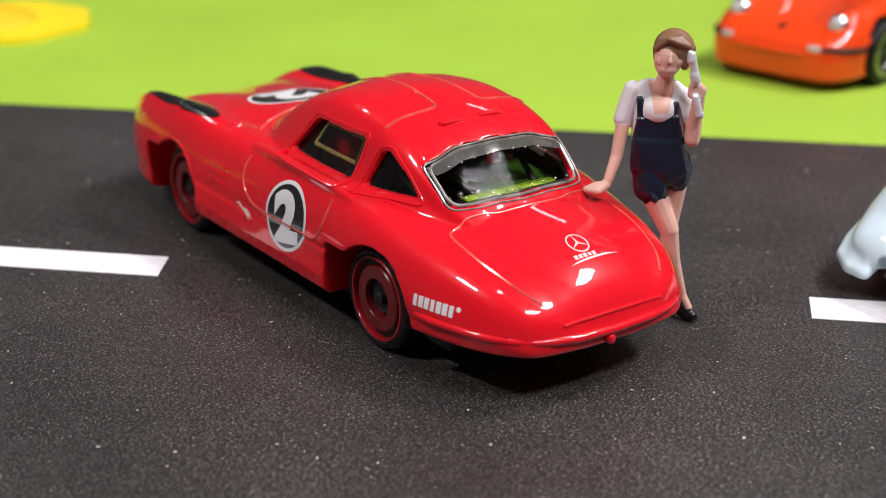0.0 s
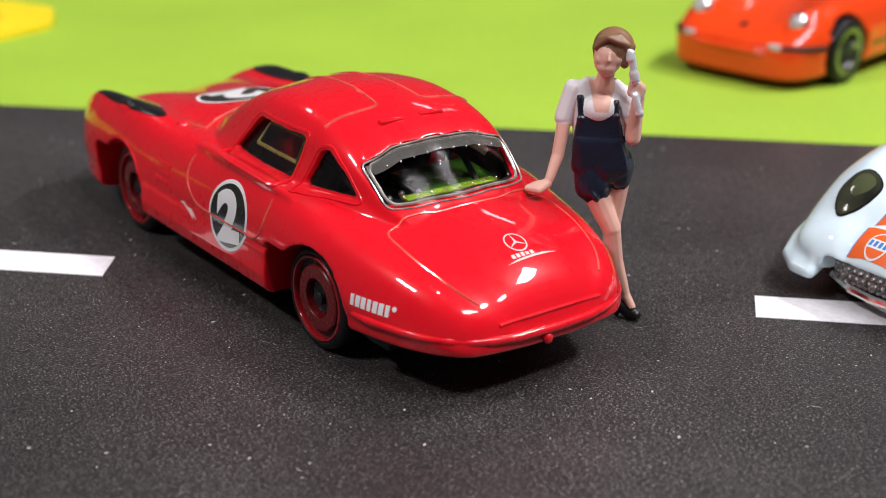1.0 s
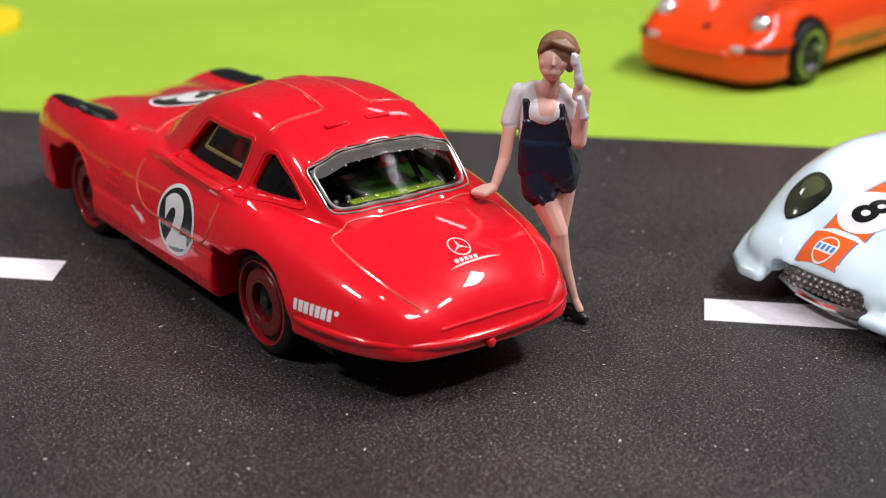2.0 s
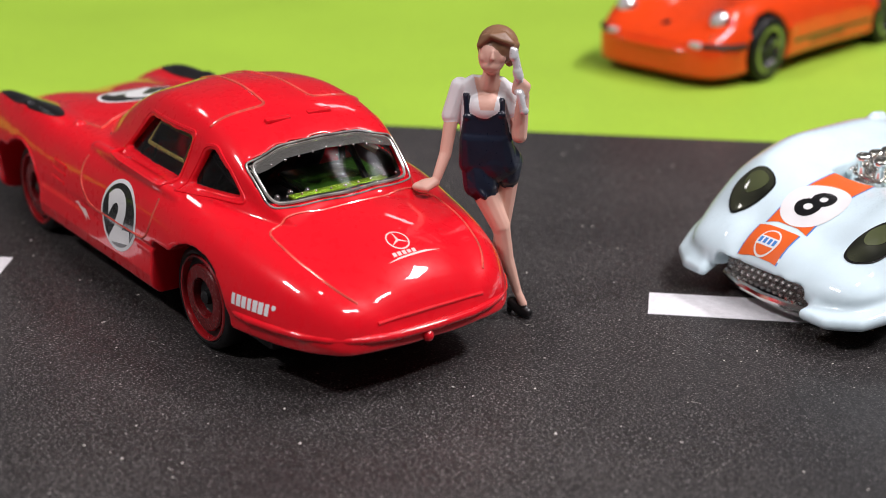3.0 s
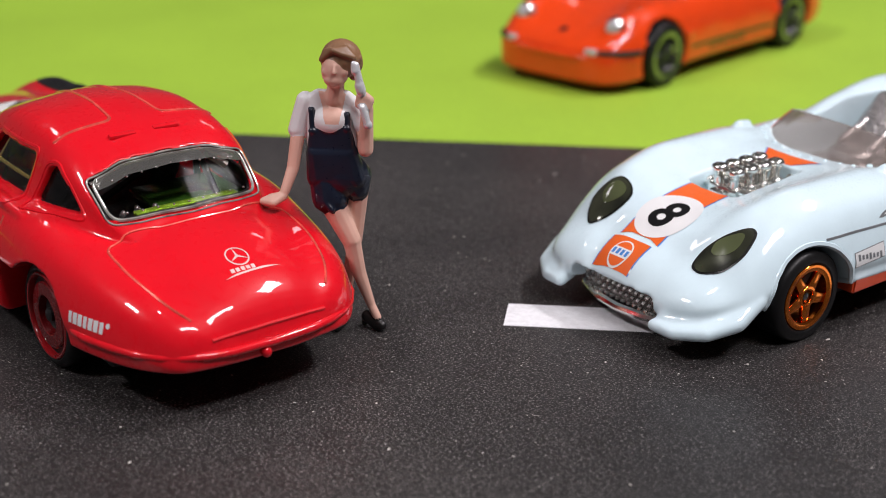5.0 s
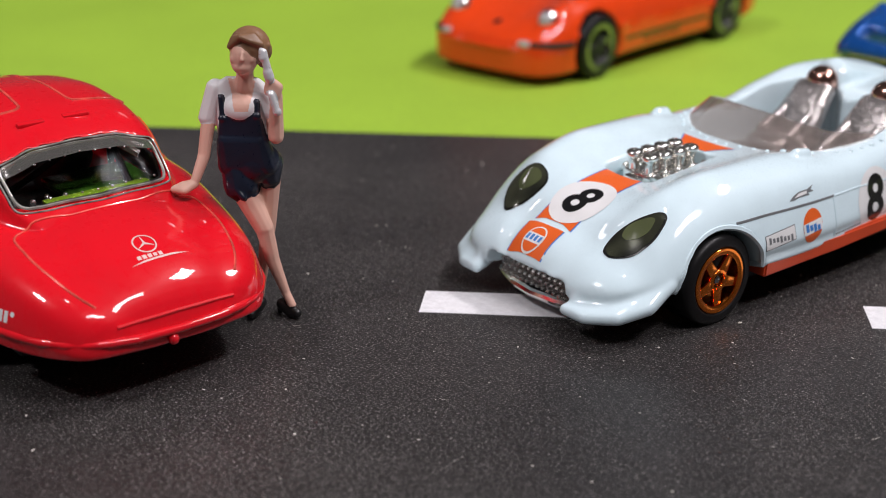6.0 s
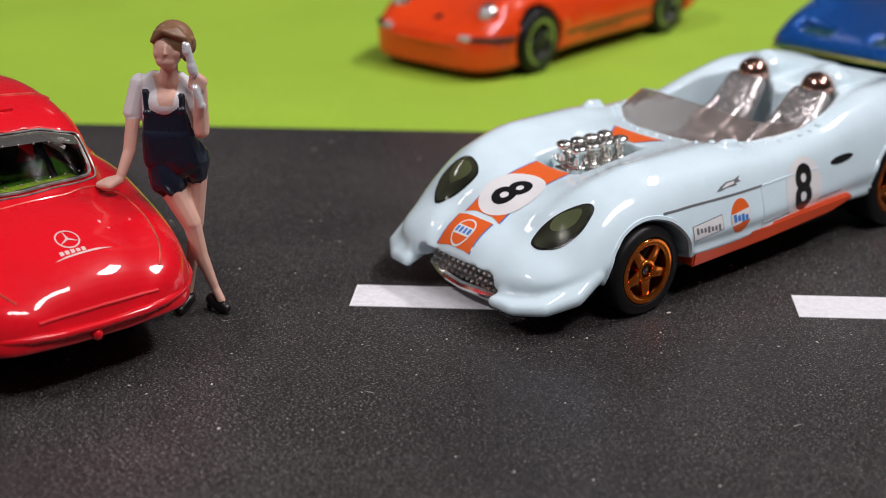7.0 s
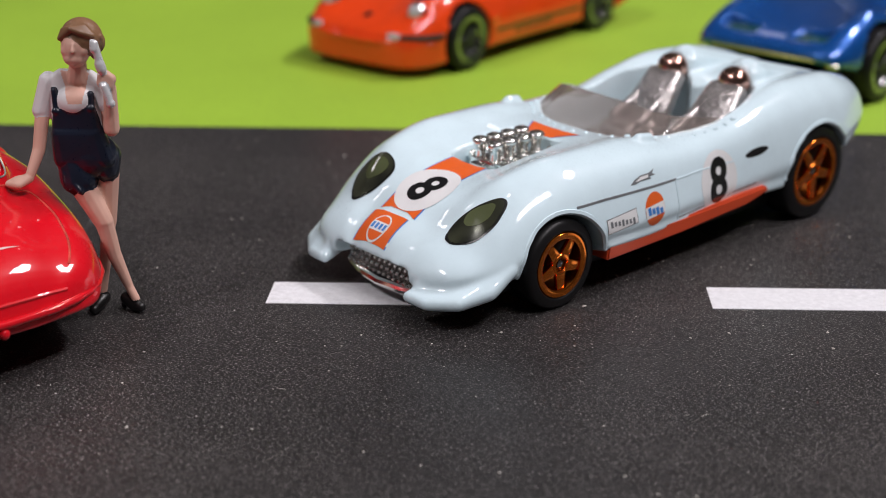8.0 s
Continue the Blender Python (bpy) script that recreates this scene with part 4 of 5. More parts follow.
    rise = [(0.0, 0.3), (-1.0, 1.2), (-2.2, 1.6), (-3.6, 1.9), (-5.8, 1.9), (-7.0, 2.0), (-6.6, 2.2), (-4.4, 2.7), (-3.6, 2.1), (-2.0, 1.4), (0.0, 0.4)]
    bm, rows = bmesh.new(), []
    for i in range(41):
        t = i * 0.25
        k = min(int(t), 9)
        f = t - k
        p = Vector(base[k]).lerp(Vector(base[k + 1]), f)
        du, dz = (rise[k][j] + (rise[k + 1][j] - rise[k][j]) * f for j in (0, 1))
        rows.append([bm.verts.new((p.x + du * h, p.y * (1 - 0.08 * h), p.z - 0.3 + (dz + 0.3) * h + 0.5 * h * (1 - h))) for h in (0, 0.33, 0.66, 1.0)])
    for a, b in zip(rows, rows[1:]):
        for j in range(3):
            bm.faces.new((a[j], b[j], b[j + 1], a[j + 1]))
    bmesh.ops.smooth_vert(bm, verts=bm.verts[:], factor=0.5, use_axis_x=True, use_axis_y=True, use_axis_z=True)
    bmesh.ops.recalc_face_normals(bm, faces=bm.faces[:])
    bmesh.ops.solidify(bm, geom=bm.faces[:], thickness=0.3)
    screen = part("windscreen", bm, SCREEN_PLASTIC, car, "smoky clear wraparound windscreen")
    screen.visible_shadow = False
    rng = random.Random(5)
    for i in range(26):
        t = 0.4 + i * 0.37
        k = min(int(t), 9)
        p = Vector(base[k]).lerp(Vector(base[k + 1]), t - k)
        top, _, _, _ = tree.ray_cast(Vector((p.x + 0.7 * (1 - abs(p.y) / 10) + rng.uniform(-0.15, 0.15), p.y * 1.03, 40)), Vector((0, 0, -1)))
        part("screen_rivet", ball(top.x, top.y, top.z + rng.uniform(-0.14, 0.0), rng.uniform(0.22, 0.42), rng.uniform(0.2, 0.34), 0.25, 2), SKY_PAINT, screen, "small raised rivet")
    # grooves and doors
    for s, name, k in ((1, "left", -1), (-1, "right", 1)):
        part("flank_groove", drawn([(k * u, z) for u, z in [(16.6, 9.5), (13.0, 9.55), (9.0, 9.5), (3.0, 9.45)]], tree, name, 0.2, 0.14, 0.3), GREY_PRINT, car, "dark flank groove")
        part("door_seam", drawn([(k * u, z) for u, z in [(3.1, 9.4), (2.9, 5.5)]], tree, name, 0.13, 0.05), SKY_PAINT, car, "door seam")
        part("door_seam", drawn([(k * u, z) for u, z in [(3.0, 9.45), (-1.0, 9.5), (-4.0, 9.4), (-6.5, 9.3)]], tree, name, 0.12, 0.05), SKY_PAINT, car, "door seam")
        part("door_seam", drawn([(k * u, z) for u, z in [(2.9, 5.6), (-3.0, 5.9), (-10.0, 6.4)]], tree, name, 0.1, 0.05), GREY_PRINT, car, "door seam")
        for u, r, z, low in ((18.2, 5.2, 4.2, 3.4), (-20.7, 5.9, 5.0, 5.6)):
            part("arch_lip", drawn(arch_ring(u, r, z, tree, name, low), tree, name, 0.3, 0.1), SKY_PAINT, car, "rolled wheel arch lip")
        part("side_inlet", lay(flat_disc(1.75, 0.4, 24, 4), tree, name, (-10.1, 0, 9.6), 5 * s, 0.04), BLACK_PRINT, car, "dark oval side inlet")
        ring = part("number_roundel", lay(flat_disc(3.0, 3.1), tree, name, (-3.8, 0, 7.8), 0, 0.03), WHITE_PRINT, car, "white round number field")
        part("digit", lay(flat_text("8", 4.6, 0.95, 0.03), tree, name, (-3.7, 0, 7.95), -4 * s, 0.06), BLACK_PRINT, ring, "black figure 8")
        disc = part("fuel_disc", lay(flat_disc(1.4, 1.65, 28, 6), tree, name, (6.6, 0, 7.4), 0, 0.03), ORANGE_PRINT, car, "orange disc with a blue and white band")
        part("disc_band", lay(flat_rect(2.7, 1.1), tree, name, (6.6, 0, 7.3), 6 * s, 0.05), WHITE_PRINT, disc, "white band")
        for j in range(4):
            part("print_bar", lay(flat_rect(0.42, 0.75 if j in (0, 2) else 0.55), tree, name, (6.6 + 0.84 - 0.56 * j, 0, 7.3 - 0.06 * j * s), 6 * s, 0.07), BLUE_PRINT, disc, "blue bar")
        tag = part("sponsor_tag", lay(flat_rect(4.15, 1.45), tree, name, (11.2, 0, 7.2), 5 * s, 0.03), GREY_PRINT, car, "white box print with dark edge")
        part("tag_field", lay(flat_rect(4.0, 1.3), tree, name, (11.2, 0, 7.2), 5 * s, 0.05), WHITE_PRINT, tag)
        for j in range(7):
            part("print_bar", lay(flat_rect(0.3, 0.42 if j % 3 else 0.6), tree, name, (11.2 + 1.5 - 0.5 * j, 0, 7.2 - 0.035 * j), 5 * s, 0.07), GREY_PRINT, tag, "dark bar")
        mark = part("flame_mark", lay(flat_polygon([(-1.8, -0.2), (-1.2, 0.1), (-0.3, 0.3), (0.9, 0.25), (1.8, 0.42), (1.4, 0.12), (1.75, -0.1), (0.9, -0.08), (1.1, -0.3), (-0.4, -0.2), (-1.2, -0.28)]), tree, name, (7.7, 0, 10.5), 4 * s, 0.03), GREY_PRINT, car, "small black and white flame shape")
        part("mark_field", lay(flat_polygon([(-1.1, -0.1), (-0.3, 0.18), (0.8, 0.14), (0.7, -0.1), (-0.4, -0.1)]), tree, name, (7.7, 0, 10.5), 4 * s, 0.05), WHITE_PRINT, mark)
    # bonnet stripe
    for name, pts in (("nose_panel", [(-2.35, 27.5), (2.35, 27.5), (2.25, 30.3), (-2.25, 30.3)]), ("stripe", [(-2.35, 20.0), (2.35, 20.0), (2.35, 27.2), (1.2, 26.9), (-1.2, 26.9), (-2.35, 27.2)]),
                      ("stripe", [(-2.35, 18.2), (2.35, 18.2), (2.35, 20.0), (-2.35, 20.0)]), ("stripe", [(-1.7, 8.9), (1.7, 8.9), (3.3, 6.4), (-3.3, 6.4)])):
        edge = part(name, lay(flat_polygon([(-x * 1.06, y) for x, y in pts], 0.5), tree, "top", (0, -0.6 if name == "nose_panel" else -0.15, 0), 0, 0.025), BLUE_PRINT, car, "thin dark stripe edge")
        part("stripe_field", lay(flat_polygon([(-x, y) for x, y in pts], 0.5), tree, "top", (0, -0.6 if name == "nose_panel" else -0.15, 0), 0, 0.045), ORANGE_PRINT, edge, "orange stripe")
    ring = part("number_roundel", lay(flat_disc(3.15, 3.15), tree, "top", (23.7, 0.1, 0), 0, 0.07), WHITE_PRINT, car, "white round number field on the bonnet")
    part("digit", lay(flat_text("8", 3.9, 1.05, 0.03), tree, "top", (23.7, 0.1, 0), 160, 0.09), BLACK_PRINT, ring, "black figure 8")
    disc = part("fuel_disc", lay(flat_disc(1.2, 1.2, 28, 5), tree, "top", (29.1, -0.45, 0), 0, 0.07), WHITE_PRINT, car, "white edged orange disc with a blue band")
    part("disc_field", lay(flat_disc(1.05, 1.05, 28, 5), tree, "top", (29.1, -0.45, 0), 0, 0.09), ORANGE_PRINT, disc)
    part("disc_band", lay(flat_rect(2.1, 0.8), tree, "top", (29.1, -0.45, 0), 0, 0.11), WHITE_PRINT, disc, "white band")
    for j in range(4):
        part("print_bar", lay(flat_rect(0.34, 0.5), tree, "top", (29.1, 0.35 - 0.53 * j, 0), 0, 0.13), BLUE_PRINT, disc, "blue bar")
    for u, r, v in ((18.2, 4.35, 12.6), (-20.8, 5.25, 12.7)):
        for s in (1, -1):
            wheel(car, u, v * s, r, 4.0, "spoke")
    return car


def lens_material():
    m, nodes, links, b = material("olive_lamp_lens")
    vec = coords(nodes, links, 1000.0)
    n = noise_tex(nodes, links, vec, 0.3, 1.0)
    links.new(ramp(nodes, links, n, [(0.35, (0.025, 0.027, 0.02)), (0.65, (0.09, 0.098, 0.06))]), b.inputs["Base Color"])
    b.inputs["Roughness"].default_value, b.inputs["Coat Weight"].default_value = 0.12, 1.0
    b.inputs["Metallic"].default_value = 0.5
    return m


LENS = lens_material()
LENS_GLEAM = finish("olive_lens_gleam", (0.085, 0.10, 0.045), 0.12, coat=1.0, vary=0.3, grain=0.6)
ROSY_CHROME = finish("rosy_chrome", (0.62, 0.36, 0.29), 0.16, metal=1.0, vary=0.2, relief=0.2)
blue_racer()


# ---- the leaning figurine ----
def figurine():
    tilt = Matrix.Rotation(radians(8), 3, "Y")
    parts = [  # (material index, shape)
        # head and neck
        (0, ball(35.05, 115.75, 24.75, 1.25, 1.45, 1.75, turn=tilt)), (0, ball(34.98, 115.15, 23.95, 0.92, 0.85, 0.68)), (0, ball(34.98, 114.75, 23.55, 0.4, 0.35, 0.28)),
        (0, hull([(35.2, 114.35, 25.3, 0.12), (35.15, 114.12, 24.72, 0.2)])),         (0, capsule((34.85, 114.5, 24.05), (35.25, 114.5, 24.08), 0.11, 0.11)), (0, ball(34.45, 114.95, 24.6, 0.5, 0.42, 0.5)), (0, ball(35.75, 115.0, 24.6, 0.5, 0.42, 0.5)),
        (0, capsule((35.0, 116.2, 23.6), (34.75, 116.4, 21.9), 0.72, 0.85)),
        # hair
        (1, ball(35.45, 116.3, 25.5, 1.78, 1.75, 1.7, turn=tilt)), (1, hull([(33.9, 115.1, 25.6, 0.22), (34.3, 115.2, 26.3, 0.3), (35.05, 114.65, 26.6, 0.25)])), (1, hull([(35.05, 114.6, 26.55, 0.25), (35.8, 114.6, 26.25, 0.25), (36.75, 114.95, 25.9, 0.28), (36.0, 115.2, 26.6, 0.3)])),
        (1, capsule((37.0, 116.0, 25.6), (36.45, 116.5, 23.9), 0.36, 0.4)), (1, ball(36.0, 117.2, 24.9, 1.2, 1.0, 1.2)), (1, capsule((33.85, 115.9, 25.5), (34.1, 116.7, 24.3), 0.25, 0.35)),
        # shirt
        (2, hull([(33.3, 116.6, 22.2, 0.5), (35.8, 116.7, 22.1, 0.5), (32.7, 116.7, 21.5, 0.75), (36.2, 116.8, 21.4, 0.75), (33.3, 116.5, 17.5, 1.1), (36.0, 116.6, 17.5, 1.1)])), (2, ball(34.5, 116.1, 19.9, 1.8, 1.2, 1.4)), (2, capsule((32.15, 116.7, 21.55), (31.4, 116.4, 19.0), 0.88, 0.86)), (2, capsule((36.4, 116.8, 21.3), (37.0, 116.3, 19.7), 0.8, 0.75)),
        # arms
        (0, capsule((31.5, 116.3, 18.9), (31.05, 115.7, 15.7), 0.66, 0.58)), (0, capsule((31.05, 115.7, 15.7), (30.45, 114.7, 13.8), 0.58, 0.45)), (0, hull([(30.3, 114.5, 13.4, 0.45), (29.4, 114.2, 13.25, 0.48), (28.6, 114.1, 13.0, 0.34), (29.6, 113.7, 13.0, 0.36)])),
        (0, capsule((37.2, 116.4, 19.5), (37.5, 115.8, 17.7), 0.7, 0.68)), (0, capsule((37.55, 115.7, 17.6), (37.8, 115.2, 21.4), 0.7, 0.56)), (0, hull([(37.4, 114.9, 22.7, 0.48), (38.0, 115.0, 22.2, 0.48), (37.2, 114.8, 21.9, 0.42), (37.8, 114.9, 21.6, 0.48)])),
        # overalls
        (3, hull([(32.9, 115.45, 19.15, 0.28), (36.0, 115.45, 19.5, 0.28), (32.9, 115.75, 17.3, 0.6), (36.1, 115.8, 17.3, 0.6)])), (3, ball(35.0, 116.6, 15.0, 2.75, 1.6, 2.2)), (3, hull([(33.0, 115.7, 17.2, 0.75), (36.1, 115.8, 17.2, 0.75), (33.2, 115.9, 14.8, 1.0), (36.6, 116.2, 14.8, 1.0)])),
        (3, hull([(33.7, 116.2, 14.5, 1.3), (33.95, 115.95, 12.85, 1.35), (34.6, 116.0, 12.7, 1.2)])), (3, capsule((36.5, 116.9, 14.8), (36.5, 116.85, 13.7), 1.4, 1.2)),
        (3, capsule((32.8, 115.75, 20.95), (32.95, 115.45, 19.2), 0.26, 0.28)), (3, capsule((35.9, 115.75, 20.6), (36.0, 115.45, 19.5), 0.24, 0.28)), (3, ball(32.95, 115.3, 19.2, 0.4, 0.25, 0.3)), (3, ball(36.0, 115.3, 19.5, 0.38, 0.25, 0.3)), (3, capsule((33.3, 115.2, 13.6), (34.6, 114.75, 12.2), 0.35, 0.3)),
        # legs
        (0, capsule((34.4, 116.0, 12.5), (36.1, 115.9, 9.0), 1.2, 0.9)), (0, capsule((36.1, 115.9, 9.0), (36.65, 116.3, 5.8), 0.86, 0.68)), (0, capsule((36.65, 116.3, 5.8), (37.7, 116.7, 2.4), 0.68, 0.42)), (0, capsule((37.7, 116.7, 2.4), (38.3, 116.4, 1.3), 0.42, 0.4)),
        (0, capsule((36.5, 117.2, 13.2), (36.1, 117.5, 8.4), 1.05, 0.75)), (0, capsule((36.1, 117.5, 8.4), (35.1, 117.3, 1.7), 0.7, 0.42)),
        # shoes and wrench
        (4, hull([(37.3, 117.0, 1.15, 0.62), (38.75, 116.2, 0.58, 0.5), (38.1, 116.5, 0.5, 0.5)])), (4, capsule((37.1, 117.1, 1.2), (37.0, 117.2, 0.3), 0.38, 0.3)), (4, hull([(35.15, 117.4, 1.05, 0.62), (34.75, 116.3, 0.62, 0.58), (34.6, 115.7, 0.5, 0.5)])),
        (5, capsule((37.0, 114.4, 25.3), (37.4, 114.4, 23.4), 0.34, 0.38)), (5, hull([(36.8, 114.4, 25.55, 0.24), (37.1, 114.4, 25.45, 0.24), (36.98, 114.4, 24.9, 0.44)])), (5, capsule((37.3, 114.4, 23.65), (37.42, 114.4, 23.2), 0.46, 0.46)), (5, capsule((37.5, 114.4, 21.7), (37.9, 114.4, 20.4), 0.3, 0.34)), (5, ball(37.97, 114.4, 20.2, 0.42, 0.36, 0.4))]
    trees = []
    for kind in range(6):
        trees.append((kind, BVHTree.FromBMesh(join(*[bm.copy() for mat, bm in parts if mat == kind]))))
    me = cast([bm for _, bm in parts], (), 0.08, 8)
    soft = {0: 0.0, 1: -0.06, 2: -0.05, 3: -0.12, 4: -0.12, 5: -0.16}
    for p in me.polygons:
        best = min(((t.find_nearest(p.center)[3] + soft[m], m) for m, t in trees), key=lambda x: x[0])
        c, kind = p.center, best[1]
        low = (23.1 - c.z) / 3.15
        if kind == 2 and c.y < 116.3 and 0 < low < 1 and 33.25 + 0.9 * low < c.x < 35.95 - 0.65 * low:
            kind = 0  # open neckline
        p.material_index = kind
    me.transform(Matrix.Translation((-36.0, -116.5, 0)))
    idx = [p.material_index for p in me.polygons]
    ob = mesh_object("figurine", me, [SKIN, HAIR, SHIRT, NAVY, SHOE, STEEL_PAINT], None, "", 70)
    for p, i in zip(me.polygons, idx):
        p.material_index = i
    ob.matrix_world = pose(36.0 * MM, 116.5 * MM, 0)
    tagged(ob, "painted miniature figurine in dark overalls holding a silver wrench", "figurine")
    return ob


figurine()


# ---- cars on the grass ----
def orange_coupe():
    car = empty_thing("toy_car", 70.3, 234.2, 233.0, "bright orange die-cast rear-engined coupe parked on the grass", "toy car", "toy cars")
    car.location.z = -0.25 * MM
    keys = {"u": [31.8, 31.3, 29.5, 25.5, 18.5, 10.0, 3.0, -5.0, -12.0, -19.0, -26.0, -31.0, -33.0],
            "w": [6.5, 9.0, 11.2, 12.7, 13.4, 13.2, 13.0, 13.2, 13.5, 13.9, 13.3, 11.8, 9.0],
            "zw": [4.5, 4.8, 5.4, 6.0, 6.4, 6.6, 6.6, 6.6, 6.6, 6.6, 6.6, 6.0, 5.6],
            "zb": [1.9, 1.5, 1.3, 1.4, 1.9, 2.2, 2.2, 2.2, 2.2, 2.4, 2.8, 3.2, 3.8],
            "cv": [6.0, 7.6, 8.8, 9.6, 10.0, 10.2, 10.4, 10.4, 10.4, 10.2, 9.4, 7.8, 5.5],
            "cz": [5.8, 6.6, 8.0, 10.6, 12.2, 12.1, 12.0, 12.2, 12.5, 12.6, 11.6, 9.2, 7.0],
            "zt": [6.0, 6.8, 7.8, 9.2, 10.8, 12.0, 12.4, 12.6, 12.8, 12.4, 11.2, 9.2, 7.2]}

    def section(w, zw, zb, cv, cz, zt):
        return [(0, zb), (w * 0.5, zb), (w * 0.94, zb + 0.3), (w * 0.99, zb + 0.5 * (zw - zb)), (w, zw), (w - 0.3 * (w - cv), zw + 0.64 * (cz - zw)), (cv, cz), (cv * 0.6, cz + 0.6 * (zt - cz)), (cv * 0.3, cz + 0.95 * (zt - cz)), (0, zt)]

    cab = {"u": [11.0, 7.0, 3.0, -2.0, -8.0, -14.0, -20.0, -26.0, -29.0], "w": [8.0, 9.6, 10.2, 10.4, 10.4, 10.2, 9.6, 8.4, 6.5],
           "zt": [11.6, 14.6, 17.6, 19.8, 20.2, 19.2, 16.6, 12.8, 10.6], "s": [5.5, 6.8, 7.4, 7.6, 7.7, 7.5, 7.0, 6.2, 5.0]}

    def cabin(w, zt, s):
        h = zt - 10.0
        return [(0, 9.0), (w, 9.0), (w, 11.6), (w * 0.5 + s * 0.5, 10 + h * 0.55), (s + 0.3, 10 + h * 0.8), (s - 1.2, 10 + h * 0.93), (s * 0.4, zt - 0.2), (0, zt)]

    cuts, solids = [], [loft(keys, section), loft(cab, cabin, 50)]
    for s in (1, -1):
        cuts += [arch(19.2, 5.5, 4.9, s, 8.0), arch(-18.5, 5.8, 5.0, s, 8.0)]
        solids += [capsule((24.6, 9.2 * s, 9.6), (17.0, 9.8 * s, 11.4), 2.0, 1.2), capsule((13.0, 13.0 * s, 7.2), (24.0, 12.6 * s, 7.2), 0.7, 0.7), capsule((-13.0, 13.3 * s, 7.2), (-24.0, 13.0 * s, 7.2), 0.9, 0.8)]
    shell = cast(solids, cuts, 0.36, 6)
    tree = tree_of(shell)
    mesh_object("body", shell, ORANGE_PAINT, car, "", 60)
    part("chassis", box(-29, 28, -9.8, 9.8, 1.6, 3.2, 0.4), BLACK_PLASTIC, car, "black underside plate")
    lip = tube([(26.6, 12.3, 5.2), (29.3, 10.8, 5.3), (30.9, 8.6, 5.4), (31.8, 4.5, 5.5), (32.0, 0, 5.5), (31.8, -4.5, 5.5), (30.9, -8.6, 5.4), (29.3, -10.8, 5.3), (26.6, -12.3, 5.2)], 0.5, 10)
    part("front_bumper", lip, ORANGE_PAINT, car, "orange front bumper")
    for s in (1, -1):
        part("bumper_rubber", tube([(25.6, 12.75 * s, 6.3), (27.6, 12.15 * s, 6.35), (29.3, 11.1 * s, 6.4), (30.3, 9.9 * s, 6.4), (30.9, 8.8 * s, 6.4)], 0.45, 8), BLACK_PLASTIC, car, "black bumper rubber")
        part("indicator", box(30.2, 31.5, *sorted((6.5 * s, 8.6 * s)), 5.95, 6.95, 0.3), LAMP_GLASS, car, "white front indicator lens")
        lamp = part("headlamp", ball(26.5, 8.6 * s, 9.35, 1.5, 1.75, 1.9, 3), CHROME, car, "round chrome headlamp")
        part("lamp_lens", ball(26.9, 8.65 * s, 9.45, 1.25, 1.4, 1.55, 3), LAMP_GLASS, lamp, "pale round lens")
        name, k = ("left", -1) if s > 0 else ("right", 1)
        part("side_stripe", lay(flat_polygon([(k * 12.4, 4.9), (k * -11.6, 4.9), (k * -11.6, 5.5), (k * 12.4, 5.5)], 1.2), tree, name, (0, 0, 0), 0, 0.04), BLACK_PRINT, car, "thin black side stripe")
        for j in range(9):
            part("print_bar", lay(flat_rect(0.7, 0.8), tree, name, (6.5 - 1.2 * j, 0, 4.3), 0, 0.05), BLACK_PRINT, car, "black side lettering as plain bars")
        part("side_window", lay(flat_polygon([(k * u, z) for u, z in [(5.0, 12.8), (0.5, 17.2), (-9.0, 18.0), (-17.0, 15.6), (-19.0, 12.9)]], 1.2), tree, name, (0, 0, 0), 0, 0.05), BLACK_PRINT, car, "dark tinted side window")
    part("windscreen", lay(flat_polygon([(-8.4, 13.0), (8.4, 13.0), (6.6, 18.2), (-6.6, 18.2)], 1.0), tree, "front", (0, 0, 0), 0, 0.05), BLACK_PRINT, car, "dark tinted windscreen")
    part("rear_window", lay(flat_polygon([(-7.0, 14.0), (7.0, 14.0), (5.8, 17.8), (-5.8, 17.8)], 1.0), tree, "back", (0, 0, 0), 0, 0.05), BLACK_PRINT, car, "dark tinted rear window")
    part("bonnet_badge", lay(flat_disc(0.7, 0.8, 20, 3), tree, "top", (28.0, 0, 0), 0, 0.04), BLACK_PRINT, car, "small dark bonnet badge")
    for u in (19.3, -18.5):
        for s in (1, -1):
            wheel(car, u, 13.3 * s, 4.95, 4.0, "dish")
    return car


LAMP_GLASS = finish("grey_lamp_glass", (0.50, 0.48, 0.52), 0.15, coat=1.0, vary=0.1)
orange_coupe()


